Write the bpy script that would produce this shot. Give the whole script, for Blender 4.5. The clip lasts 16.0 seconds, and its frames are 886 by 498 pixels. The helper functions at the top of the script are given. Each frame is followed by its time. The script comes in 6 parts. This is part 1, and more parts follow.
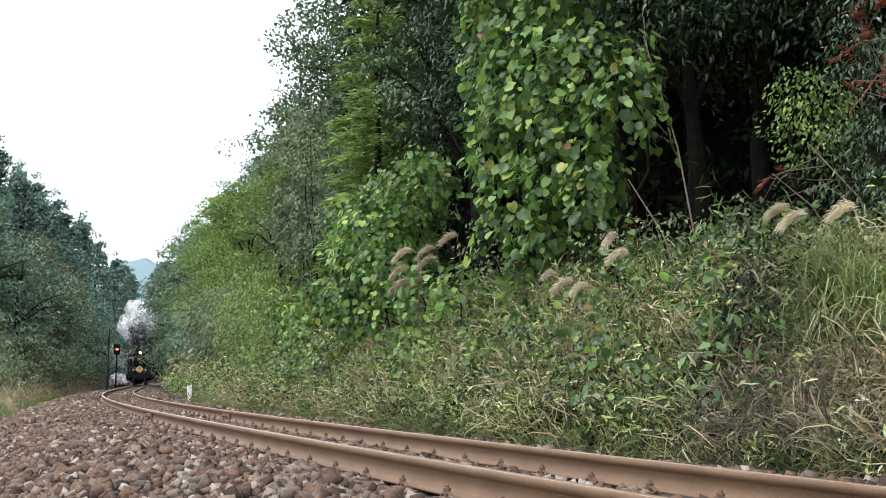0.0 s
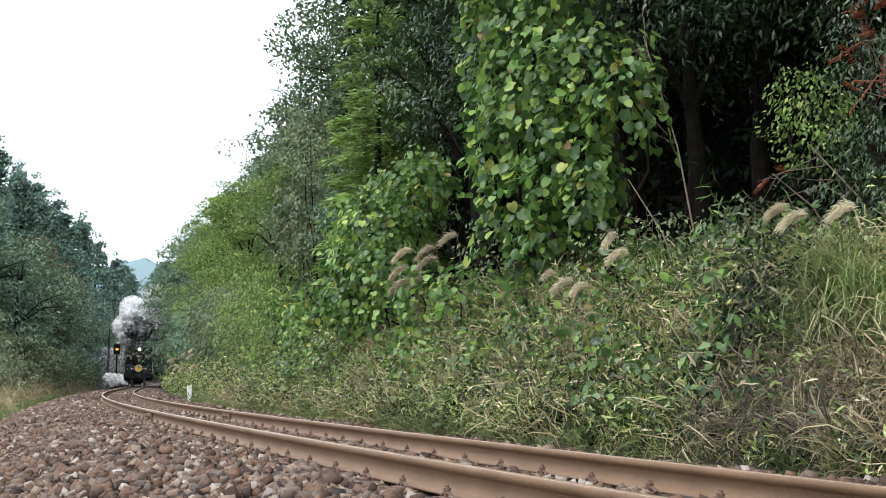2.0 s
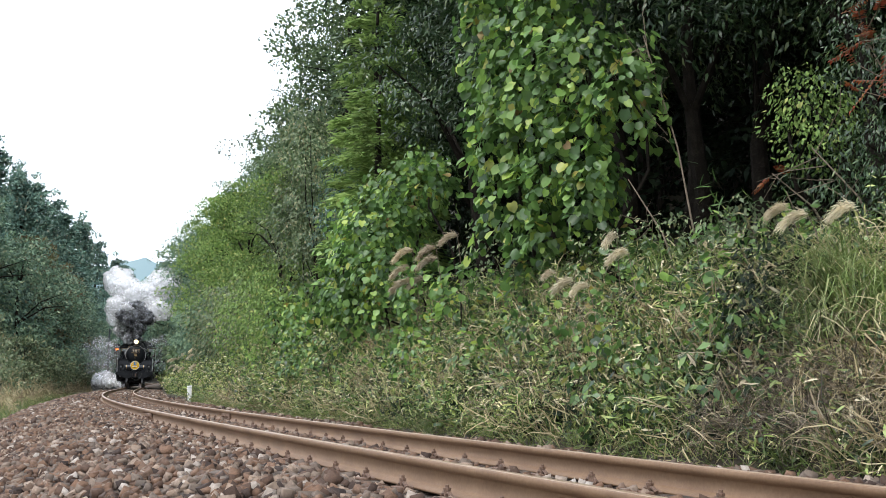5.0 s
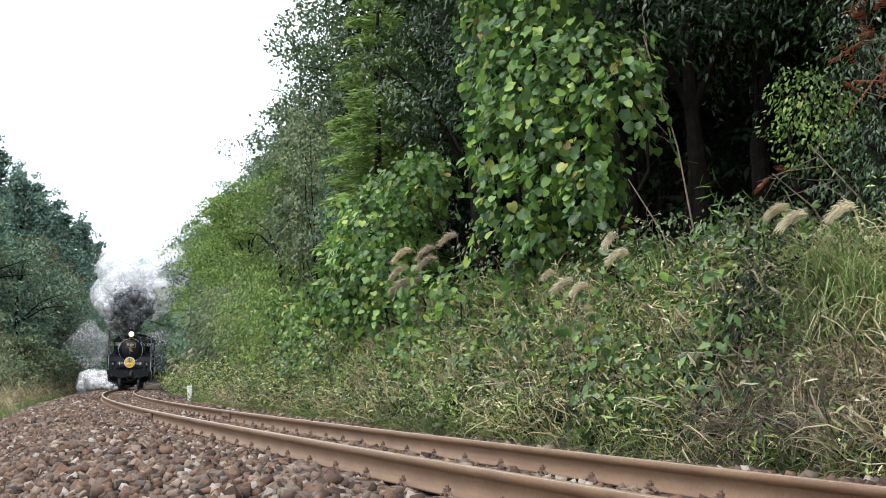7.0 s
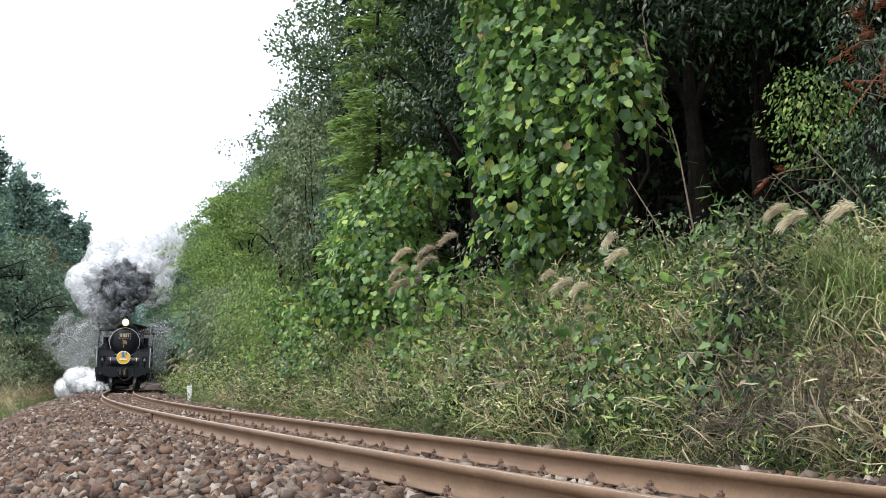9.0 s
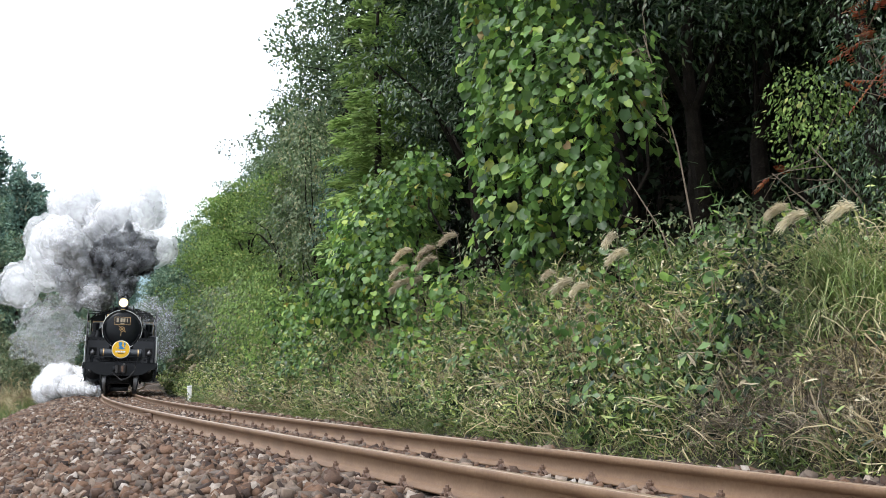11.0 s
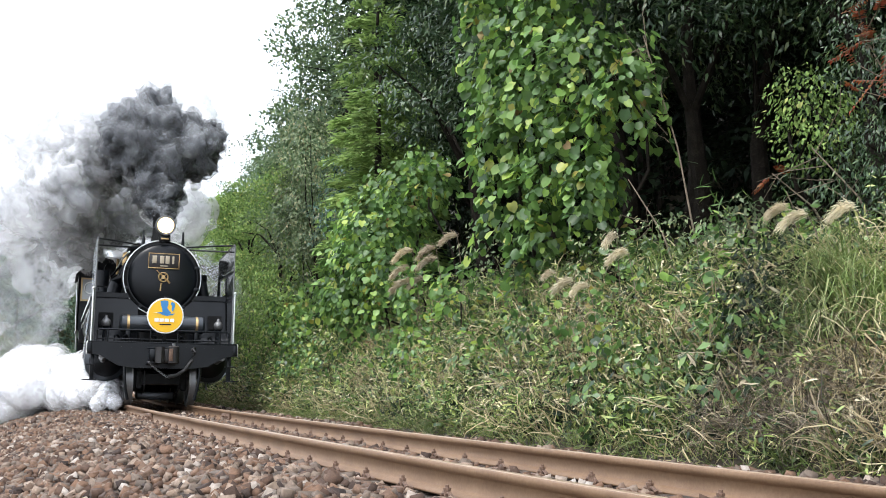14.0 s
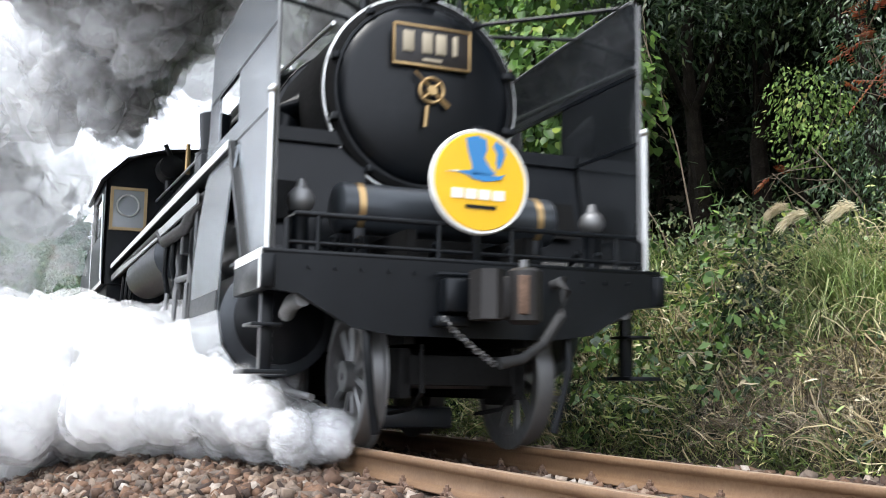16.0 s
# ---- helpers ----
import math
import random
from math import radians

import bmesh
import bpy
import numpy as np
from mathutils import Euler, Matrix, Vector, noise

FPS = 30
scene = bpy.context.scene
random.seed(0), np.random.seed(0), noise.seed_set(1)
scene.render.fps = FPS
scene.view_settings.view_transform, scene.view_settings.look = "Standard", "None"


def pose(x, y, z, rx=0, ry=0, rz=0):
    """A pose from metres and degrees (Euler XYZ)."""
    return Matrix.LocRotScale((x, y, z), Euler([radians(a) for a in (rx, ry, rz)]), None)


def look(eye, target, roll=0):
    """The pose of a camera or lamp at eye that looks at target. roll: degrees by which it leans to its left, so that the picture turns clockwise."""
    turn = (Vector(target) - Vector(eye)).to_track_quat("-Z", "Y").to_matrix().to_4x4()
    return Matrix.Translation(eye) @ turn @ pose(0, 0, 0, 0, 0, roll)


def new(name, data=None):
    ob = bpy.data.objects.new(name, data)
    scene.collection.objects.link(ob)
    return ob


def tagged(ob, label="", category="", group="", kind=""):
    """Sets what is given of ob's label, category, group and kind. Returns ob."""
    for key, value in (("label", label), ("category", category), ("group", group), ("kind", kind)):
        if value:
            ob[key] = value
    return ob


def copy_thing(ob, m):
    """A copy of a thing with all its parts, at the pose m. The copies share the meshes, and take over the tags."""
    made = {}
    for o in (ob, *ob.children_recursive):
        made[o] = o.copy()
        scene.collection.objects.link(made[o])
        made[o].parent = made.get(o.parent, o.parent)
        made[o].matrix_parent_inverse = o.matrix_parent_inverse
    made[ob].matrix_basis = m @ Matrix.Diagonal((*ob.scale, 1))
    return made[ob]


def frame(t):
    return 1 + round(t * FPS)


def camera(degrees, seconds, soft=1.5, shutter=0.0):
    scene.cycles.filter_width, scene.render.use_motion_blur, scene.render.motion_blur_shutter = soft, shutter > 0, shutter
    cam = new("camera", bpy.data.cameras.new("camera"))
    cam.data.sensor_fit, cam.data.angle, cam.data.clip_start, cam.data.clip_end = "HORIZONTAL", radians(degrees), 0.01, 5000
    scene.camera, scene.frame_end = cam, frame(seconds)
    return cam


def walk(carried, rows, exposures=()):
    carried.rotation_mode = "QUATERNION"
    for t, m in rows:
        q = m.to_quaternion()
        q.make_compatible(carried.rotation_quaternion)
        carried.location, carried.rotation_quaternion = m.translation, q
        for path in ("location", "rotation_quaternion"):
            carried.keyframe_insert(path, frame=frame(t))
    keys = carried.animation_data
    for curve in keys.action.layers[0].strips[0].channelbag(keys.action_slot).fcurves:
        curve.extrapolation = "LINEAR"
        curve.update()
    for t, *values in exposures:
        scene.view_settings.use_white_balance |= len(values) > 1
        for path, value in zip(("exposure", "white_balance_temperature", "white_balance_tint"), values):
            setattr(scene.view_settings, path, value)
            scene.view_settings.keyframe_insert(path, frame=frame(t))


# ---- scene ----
CLIP = 16.0
cam = camera(44.94, CLIP, soft=0.5, shutter=0.3)
EYE = pose(0, 0, 0.3565, 90 + 7.708, 0, 0)
walk(cam, [(0.0, EYE), (CLIP, EYE)], exposures=((0.0, 0.0), (12.6, 0.0), (13.5, 0.2), (14.0, 0.36), (14.5, 0.58), (15.0, 0.68), (15.5, 0.78), (CLIP, 0.52)))

# overcast daylight: a bright milky sky and a wide soft sun behind the cloud
SUN_EL, SUN_AZ = 63.0, 219.0
world = bpy.data.worlds.new("overcast_sky")
scene.world = world
world.use_nodes = True
wn, wl = world.node_tree.nodes, world.node_tree.links
sky = wn.new("ShaderNodeTexSky")
sky.sky_type = "NISHITA"
sky.sun_disc = False
sky.sun_elevation, sky.sun_rotation = radians(SUN_EL), radians(SUN_AZ)
sky.dust_density = 4.0
cloud = wn.new("ShaderNodeMix")
cloud.data_type = "RGBA"
cloud.inputs["Factor"].default_value = 0.82
wl.new(sky.outputs["Color"], cloud.inputs["A"])
cloud.inputs["B"].default_value = (24.0, 25.7, 29.0, 1)
wl.new(cloud.outputs["Result"], wn["Background"].inputs["Color"])
wn["Background"].inputs["Strength"].default_value = 0.10
sun = new("sun", bpy.data.lights.new("sun", "SUN"))
sun.data.energy, sun.data.angle, sun.data.color = 2.4, radians(14), (1.0, 0.98, 0.95)
sun.matrix_world = look((-14, -17.3, 43.7), (0, 0, 0))


# ---- materials ----
def shader(name, base=(0.5, 0.5, 0.5), rough=0.6, metal=0.0):
    m = bpy.data.materials.new(name)
    m.use_nodes = True
    b = m.node_tree.nodes["Principled BSDF"]
    b.inputs["Base Color"].default_value = (*base, 1)
    b.inputs["Roughness"].default_value = rough
    b.inputs["Metallic"].default_value = metal
    return m, m.node_tree.nodes, m.node_tree.links, b


def ramp(nodes, stops):
    r = nodes.new("ShaderNodeValToRGB")
    el = r.color_ramp.elements
    while len(el) < len(stops):
        el.new(0.5)
    for e, (at, col) in zip(el, stops):
        e.position, e.color = at, (*col, 1)
    return r


def noise_node(nodes, links, scale, detail=4.0, rough=0.6, coords="Object"):
    tc = nodes.new("ShaderNodeTexCoord")
    n = nodes.new("ShaderNodeTexNoise")
    n.inputs["Scale"].default_value, n.inputs["Detail"].default_value, n.inputs["Roughness"].default_value = scale, detail, rough
    links.new(tc.outputs[coords], n.inputs["Vector"])
    return n


def blend(nodes, links, a, b, fac, mode="MIX"):
    m = nodes.new("ShaderNodeMix")
    m.data_type, m.blend_type = "RGBA", mode
    for sock, v in (("A", a), ("B", b), ("Factor", fac)):
        if isinstance(v, (int, float)):
            m.inputs[sock].default_value = v
        elif isinstance(v, tuple):
            m.inputs[sock].default_value = (*v, 1)
        else:
            links.new(v, m.inputs[sock])
    return m.outputs["Result"]


def bump(nodes, links, b, height, strength, dist):
    n = nodes.new("ShaderNodeBump")
    n.inputs["Strength"].default_value, n.inputs["Distance"].default_value = strength, dist
    links.new(height, n.inputs["Height"])
    links.new(n.outputs["Normal"], b.inputs["Normal"])


def leaf_material(name, stops, rough=0.5, see_through=0.3, patch=0.8, patch_scale=0.7, shine=0.5):
    """Leaves: each its own tint, lighter and darker drifts over the crown, some light through the blade."""
    m, n, l, b = shader(name, rough=rough)
    b.inputs["Specular IOR Level"].default_value = shine
    g = n.new("ShaderNodeNewGeometry")
    r = ramp(n, stops)
    l.new(g.outputs["Random Per Island"], r.inputs["Fac"])
    drift = noise_node(n, l, patch_scale, 3.0)
    tone = ramp(n, [(0.3, (1 - patch * 0.5,) * 3), (0.7, (1 + patch * 0.35, 1 + patch * 0.35, 1 + patch * 0.2))])
    l.new(drift.outputs["Fac"], tone.inputs["Fac"])
    col = blend(n, l, r.outputs["Color"], tone.outputs["Color"], 1.0, "MULTIPLY")
    l.new(col, b.inputs["Base Color"])
    tr = n.new("ShaderNodeBsdfTranslucent")
    l.new(col, tr.inputs["Color"])
    mix = n.new("ShaderNodeMixShader")
    mix.inputs["Fac"].default_value = see_through
    l.new(b.outputs["BSDF"], mix.inputs[1])
    l.new(tr.outputs["BSDF"], mix.inputs[2])
    l.new(mix.outputs["Shader"], n["Material Output"].inputs["Surface"])
    return m


def mottled(name, stops, scale, rough=0.8, bump_s=0.5, bump_d=0.02, fine=6.0, metal=0.0, coords="Object"):
    """A surface with stains at one scale and grain at another."""
    m, n, l, b = shader(name, rough=rough, metal=metal)
    a = noise_node(n, l, scale, 5.0, coords=coords)
    f = noise_node(n, l, scale * fine, 6.0, 0.7, coords)
    r = ramp(n, stops)
    mixed = n.new("ShaderNodeMath")
    mixed.operation = "MULTIPLY_ADD"
    l.new(f.outputs["Fac"], mixed.inputs[0])
    mixed.inputs[1].default_value = 0.5
    half = n.new("ShaderNodeMath")
    half.operation = "MULTIPLY"
    half.inputs[1].default_value = 0.5
    l.new(a.outputs["Fac"], half.inputs[0])
    l.new(half.outputs[0], mixed.inputs[2])
    l.new(mixed.outputs[0], r.inputs["Fac"])
    l.new(r.outputs["Color"], b.inputs["Base Color"])
    bump(n, l, b, f.outputs["Fac"], bump_s, bump_d)
    return m


def stone_material(name):
    m, n, l, b = shader(name, rough=0.85)
    g = n.new("ShaderNodeNewGeometry")
    r = ramp(n, [(0.0, (0.022, 0.012, 0.008)), (0.25, (0.08, 0.044, 0.026)), (0.5, (0.16, 0.092, 0.055)), (0.72, (0.11, 0.088, 0.07)), (0.93, (0.25, 0.185, 0.135)), (1.0, (0.38, 0.35, 0.31))])
    l.new(g.outputs["Random Per Island"], r.inputs["Fac"])
    f = noise_node(n, l, 45.0, 5.0, 0.7)
    tone = ramp(n, [(0.3, (0.65, 0.62, 0.6)), (0.7, (1.15, 1.12, 1.1))])
    l.new(f.outputs["Fac"], tone.inputs["Fac"])
    l.new(blend(n, l, r.outputs["Color"], tone.outputs["Color"], 1.0, "MULTIPLY"), b.inputs["Base Color"])
    bump(n, l, b, f.outputs["Fac"], 0.5, 0.01)
    return m


M_STONE = stone_material("ballast_stone")
M_BED = mottled("ballast_bed", [(0.35, (0.015, 0.010, 0.007)), (0.5, (0.07, 0.05, 0.036)), (0.65, (0.17, 0.125, 0.09))], 6.0, 0.9, 1.0, 0.05, 4.0)
M_EARTH = mottled("earth", [(0.3, (0.015, 0.012, 0.008)), (0.5, (0.04, 0.033, 0.02)), (0.7, (0.09, 0.075, 0.045))], 0.9, 0.95, 0.8, 0.05, 9.0)
M_RAIL = mottled("rusty_rail", [(0.3, (0.10, 0.053, 0.025)), (0.5, (0.155, 0.088, 0.044)), (0.7, (0.21, 0.13, 0.07))], 2.5, 0.62, 0.15, 0.003, 22.0)
M_RAILTOP = mottled("worn_rail_top", [(0.3, (0.23, 0.15, 0.098)), (0.5, (0.32, 0.225, 0.155)), (0.7, (0.42, 0.32, 0.24))], 3.0, 0.38, 0.05, 0.002, 15.0, 0.3)
M_RUST = mottled("rusty_iron", [(0.3, (0.05, 0.03, 0.02)), (0.5, (0.12, 0.07, 0.045)), (0.7, (0.2, 0.125, 0.085))], 20.0, 0.75, 0.3, 0.003, 4.0)
M_SLEEPER = mottled("weathered_sleeper", [(0.3, (0.045, 0.035, 0.028)), (0.5, (0.11, 0.085, 0.065)), (0.7, (0.2, 0.16, 0.13))], 5.0, 0.9, 0.5, 0.01, 8.0)
# Bark taken below its own tone: the wood's shade is in the colour.
M_BARK = mottled("shade_dark_bark", [(0.3, (0.006, 0.005, 0.004)), (0.5, (0.016, 0.013, 0.010)), (0.7, (0.036, 0.03, 0.023))], 6.0, 0.95, 0.9, 0.02, 6.0)
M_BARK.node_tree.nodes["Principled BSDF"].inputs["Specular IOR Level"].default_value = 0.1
M_TWIG = mottled("dry_twig", [(0.3, (0.08, 0.06, 0.04)), (0.7, (0.2, 0.16, 0.11))], 9.0, 0.8, 0.2, 0.003)
M_OAK = leaf_material("evergreen_oak_leaf", [(0, (0.018, 0.042, 0.018)), (0.5, (0.042, 0.082, 0.034)), (0.9, (0.085, 0.135, 0.06)), (1, (0.15, 0.19, 0.07))], 0.34, 0.25)
M_SKYLINE = leaf_material("skyline_leaf", [(0, (0.05, 0.09, 0.045)), (0.5, (0.105, 0.165, 0.08)), (0.9, (0.18, 0.245, 0.12)), (1, (0.24, 0.28, 0.13))], 0.6, 0.28, shine=0.3)
# Near-black leaf colour: the shade of the wood and bank gaps painted in.
M_DEEP = leaf_material("shade_painted_leaf", [(0, (0.006, 0.014, 0.008)), (0.6, (0.014, 0.028, 0.014)), (1, (0.028, 0.044, 0.02))], 0.6, 0.12, shine=0.15)
# Distance haze is painted into this leaf colour, paler and bluer.
M_HAZY = leaf_material("hazed_evergreen_leaf", [(0, (0.065, 0.12, 0.085)), (0.5, (0.125, 0.2, 0.135)), (0.9, (0.195, 0.275, 0.175)), (1, (0.26, 0.28, 0.17))], 0.65, 0.25, shine=0.25)
M_BRIGHT = leaf_material("bright_broad_leaf", [(0, (0.08, 0.14, 0.038)), (0.5, (0.175, 0.28, 0.078)), (0.9, (0.28, 0.39, 0.12)), (1, (0.4, 0.4, 0.14))], 0.6, 0.35, shine=0.25)
M_GREY = leaf_material("grey_green_leaf", [(0, (0.07, 0.105, 0.056)), (0.5, (0.155, 0.205, 0.11)), (0.85, (0.245, 0.29, 0.165)), (1, (0.3, 0.25, 0.14))], 0.55, 0.25, shine=0.3)
M_CYPRESS = leaf_material("cypress_spray", [(0, (0.12, 0.2, 0.055)), (0.5, (0.24, 0.36, 0.115)), (1, (0.38, 0.5, 0.18))], 0.65, 0.42, shine=0.2)
# Needles paled towards blue, standing in for haze over the far slope.
M_CEDAR = leaf_material("hazed_cedar_needles", [(0, (0.065, 0.125, 0.11)), (0.6, (0.135, 0.225, 0.185)), (0.9, (0.2, 0.29, 0.225)), (1, (0.26, 0.235, 0.17))], 0.7, 0.2, shine=0.2)
M_AUTUMN = leaf_material("turning_leaf", [(0, (0.09, 0.075, 0.035)), (0.5, (0.14, 0.105, 0.05)), (1, (0.1, 0.12, 0.045))], 0.6, 0.3)
M_KUDZU = leaf_material("kudzu_leaf", [(0, (0.035, 0.08, 0.025)), (0.3, (0.09, 0.18, 0.05)), (0.65, (0.16, 0.285, 0.08)), (0.88, (0.27, 0.43, 0.095)), (0.97, (0.4, 0.5, 0.1)), (0.99, (0.36, 0.32, 0.07)), (1, (0.22, 0.13, 0.06))], 0.42, 0.45, 0.8, 1.6)
M_SASA = leaf_material("dwarf_bamboo_leaf", [(0, (0.014, 0.028, 0.009)), (0.3, (0.055, 0.095, 0.027)), (0.5, (0.17, 0.25, 0.066)), (0.7, (0.3, 0.39, 0.115)), (0.86, (0.44, 0.46, 0.18)), (0.94, (0.55, 0.48, 0.28)), (1, (0.78, 0.7, 0.5))], 0.42, 0.2, 1.0, 1.3)
M_WEED = leaf_material("weed_leaf", [(0, (0.014, 0.034, 0.011)), (0.4, (0.055, 0.12, 0.034)), (0.8, (0.135, 0.235, 0.065)), (0.95, (0.22, 0.33, 0.09)), (1, (0.32, 0.3, 0.1))], 0.4, 0.28)
M_DRY = leaf_material("dry_grass", [(0, (0.2, 0.15, 0.09)), (0.5, (0.38, 0.31, 0.18)), (1, (0.58, 0.5, 0.32))], 0.65, 0.3)
M_BLADE = leaf_material("green_grass_blade", [(0, (0.08, 0.12, 0.03)), (0.6, (0.15, 0.2, 0.06)), (0.85, (0.24, 0.26, 0.1)), (1, (0.42, 0.35, 0.2))], 0.5, 0.35)
M_TUFT = leaf_material("arching_grass_blade", [(0, (0.13, 0.2, 0.06)), (0.5, (0.22, 0.3, 0.1)), (0.75, (0.34, 0.38, 0.17)), (1, (0.6, 0.52, 0.32))], 0.45, 0.35)
M_STRAW = leaf_material("withered_bamboo_leaf", [(0, (0.45, 0.37, 0.24)), (1, (0.75, 0.68, 0.5))], 0.6, 0.3)
M_DEADTWIG = leaf_material("dead_stalk", [(0, (0.03, 0.022, 0.014)), (0.5, (0.11, 0.085, 0.06)), (0.85, (0.26, 0.21, 0.155)), (1, (0.48, 0.41, 0.3))], 0.8, 0.1)
M_RED = leaf_material("red_sumac_leaf", [(0, (0.2, 0.04, 0.025)), (0.6, (0.32, 0.085, 0.035)), (1, (0.3, 0.15, 0.06))], 0.5, 0.35)
M_PLUME = leaf_material("pampas_plume", [(0, (0.55, 0.48, 0.36)), (1, (0.78, 0.71, 0.56))], 0.8, 0.4)
M_PLUME_DARK = leaf_material("tan_pampas_plume", [(0, (0.42, 0.35, 0.25)), (1, (0.64, 0.55, 0.42))], 0.8, 0.4)


# ---- mesh helpers ----
def part(name, bm, material, parent=None, label="", smooth=True):
    """One bmesh as one mesh object, under a thing or a part."""
    me = bpy.data.meshes.new(name)
    bm.to_mesh(me)
    bm.free()
    if smooth:
        me.polygons.foreach_set("use_smooth", [True] * len(me.polygons))
        me.set_sharp_from_angle(angle=radians(38))
    me.materials.append(material)
    ob = new(name, me)
    ob.parent = parent
    return tagged(ob, label=label)


def array_mesh(name, verts, sizes, index, material, smooth=False):
    """A mesh from arrays: points, corners per face, corner indices."""
    me = bpy.data.meshes.new(name)
    me.vertices.add(len(verts))
    me.vertices.foreach_set("co", np.asarray(verts, dtype=np.float32).ravel())
    me.loops.add(len(index))
    me.loops.foreach_set("vertex_index", np.asarray(index, dtype=np.int32))
    me.polygons.add(len(sizes))
    start = np.concatenate([[0], np.cumsum(sizes)[:-1]])
    me.polygons.foreach_set("loop_start", start.astype(np.int32))
    me.polygons.foreach_set("loop_total", np.asarray(sizes, dtype=np.int32))
    if smooth:
        me.polygons.foreach_set("use_smooth", [True] * len(sizes))
    me.update(calc_edges=True)
    me.materials.append(material)
    return me


def unit(a):
    return a / (np.linalg.norm(a, axis=1, keepdims=True) + 1e-9)


LEAF = {
    "oval": ([(0, 0, 0), (0.45, 0.5, 0.06), (1, 0, -0.03), (0.45, -0.5, 0.06)], [(0, 3, 2, 1)]),
    "lance": ([(0, 0, 0), (0.3, 0.5, 0.03), (0.3, -0.5, 0.03), (0.7, 0.36, 0.0), (0.7, -0.36, 0.0), (1, 0, -0.12)], [(0, 2, 1), (1, 2, 4, 3), (3, 4, 5)]),
    "heart": ([(0, 0, 0), (-0.1, 0.3, 0.05), (0.22, 0.5, 0.1), (0.68, 0.42, 0.05), (1, 0, -0.1), (0.68, -0.42, 0.05), (0.22, -0.5, 0.1), (-0.1, -0.3, 0.05)], [(4, 3, 2, 1, 0), (0, 7, 6, 5, 4)]),
    "arch": ([(0, -0.4, 0), (0, 0.4, 0), (0.2, 0.5, 0.24), (0.2, -0.5, 0.24), (0.46, 0.45, 0.36), (0.46, -0.45, 0.36), (0.72, 0.32, 0.28), (0.72, -0.32, 0.28), (0.92, 0, 0.02)], [(0, 3, 2, 1), (3, 5, 4, 2), (5, 7, 6, 4), (7, 8, 6)]),
    "blade": ([(0, -0.5, 0), (0, 0.5, 0), (0.35, 0.45, 0.22), (0.35, -0.45, 0.22), (0.7, 0.3, 0.2), (0.7, -0.3, 0.2), (1, 0, -0.05)], [(0, 3, 2, 1), (3, 5, 4, 2), (5, 6, 4)]),
}


def leaves(P, axis, normal, length, width, kind, material, name="leaves"):
    """Many leaves as one mesh: where each springs from, the way it points, the way it faces, length, width over length."""
    V, F = LEAF[kind]
    V = np.array(V, float)
    n = len(P)
    x = unit(np.asarray(axis, float))
    y = unit(np.cross(np.asarray(normal, float), x))
    z = np.cross(x, y)
    L = np.broadcast_to(np.asarray(length, float).reshape(-1, 1, 1), (n, 1, 1))
    pts = P[:, None, :] + L * (V[None, :, :1] * x[:, None, :] + V[None, :, 1:2] * width * y[:, None, :] + V[None, :, 2:3] * z[:, None, :])
    idx = np.concatenate([np.array(f) for f in F])
    index = (idx[None, :] + (np.arange(n) * len(V))[:, None]).ravel()
    sizes = np.tile([len(f) for f in F], n)
    return array_mesh(name, pts.reshape(-1, 3), sizes, index, material)


def tube(bm, pts, radii, sides=8):
    """A round bar along points, closed at its ends."""
    rings = []
    for i, p in enumerate(pts):
        a, b = Vector(pts[max(i - 1, 0)]), Vector(pts[min(i + 1, len(pts) - 1)])
        d = (b - a).normalized()
        u = d.orthogonal().normalized() if abs(d.z) > 0.9 else d.cross(Vector((0, 0, 1))).normalized()
        v = d.cross(u)
        r = radii[i] if hasattr(radii, "__len__") else radii
        rings.append([bm.verts.new(Vector(p) + r * (math.cos(k * math.tau / sides) * u + math.sin(k * math.tau / sides) * v)) for k in range(sides)])
    for a, b in zip(rings, rings[1:]):
        for k in range(sides):
            bm.faces.new((a[k], a[(k + 1) % sides], b[(k + 1) % sides], b[k]))
    bm.faces.new(rings[0][::-1])
    bm.faces.new(rings[-1])
    return bm


def block(bm, lo, hi, bevel=0.0):
    """A box from corner to corner, its edges rounded."""
    r = bmesh.ops.create_cube(bm, size=1.0, matrix=Matrix.LocRotScale([(a + b) / 2 for a, b in zip(lo, hi)], None, [abs(b - a) for a, b in zip(lo, hi)]))
    if bevel:
        edges = list({e for v in r["verts"] for e in v.link_edges})
        bmesh.ops.bevel(bm, geom=edges, offset=bevel, segments=2, affect="EDGES", profile=0.5)
    return bm


def rod(bm, a, b, r, sides=12):
    return tube(bm, [a, b], r, sides)
# ---- the line: a long left-hand sweep seen from beside it; s runs away from the camera, o to its left ----
GAUGE = 1.132 / 2
CANT = 0.0109


def build_line():
    step = 0.25
    s = np.arange(-60, 200.01, step)
    u = np.clip(s, -12, 142) / 50
    th = 1.98503 + 50 * (-0.00295 * u - 0.00329 * u**2 / 2 + 0.00691 * u**3 / 3 - 0.00222 * u**4 / 4)
    th = th - 0.0067 * np.clip(s - 142, 0, None)
    mid = (th[1:] + th[:-1]) / 2
    x = np.concatenate([[0], np.cumsum(np.cos(mid) * step)])
    y = np.concatenate([[0], np.cumsum(np.sin(mid) * step)])
    i = int(np.argmin(abs(s)))
    return s, x + 1.276 - x[i], y + 3.94 - y[i], 0.00872 * s + 0.00119 * (s / 50) ** 2 * 50, th


LS, LX, LY, LZ, LT = build_line()


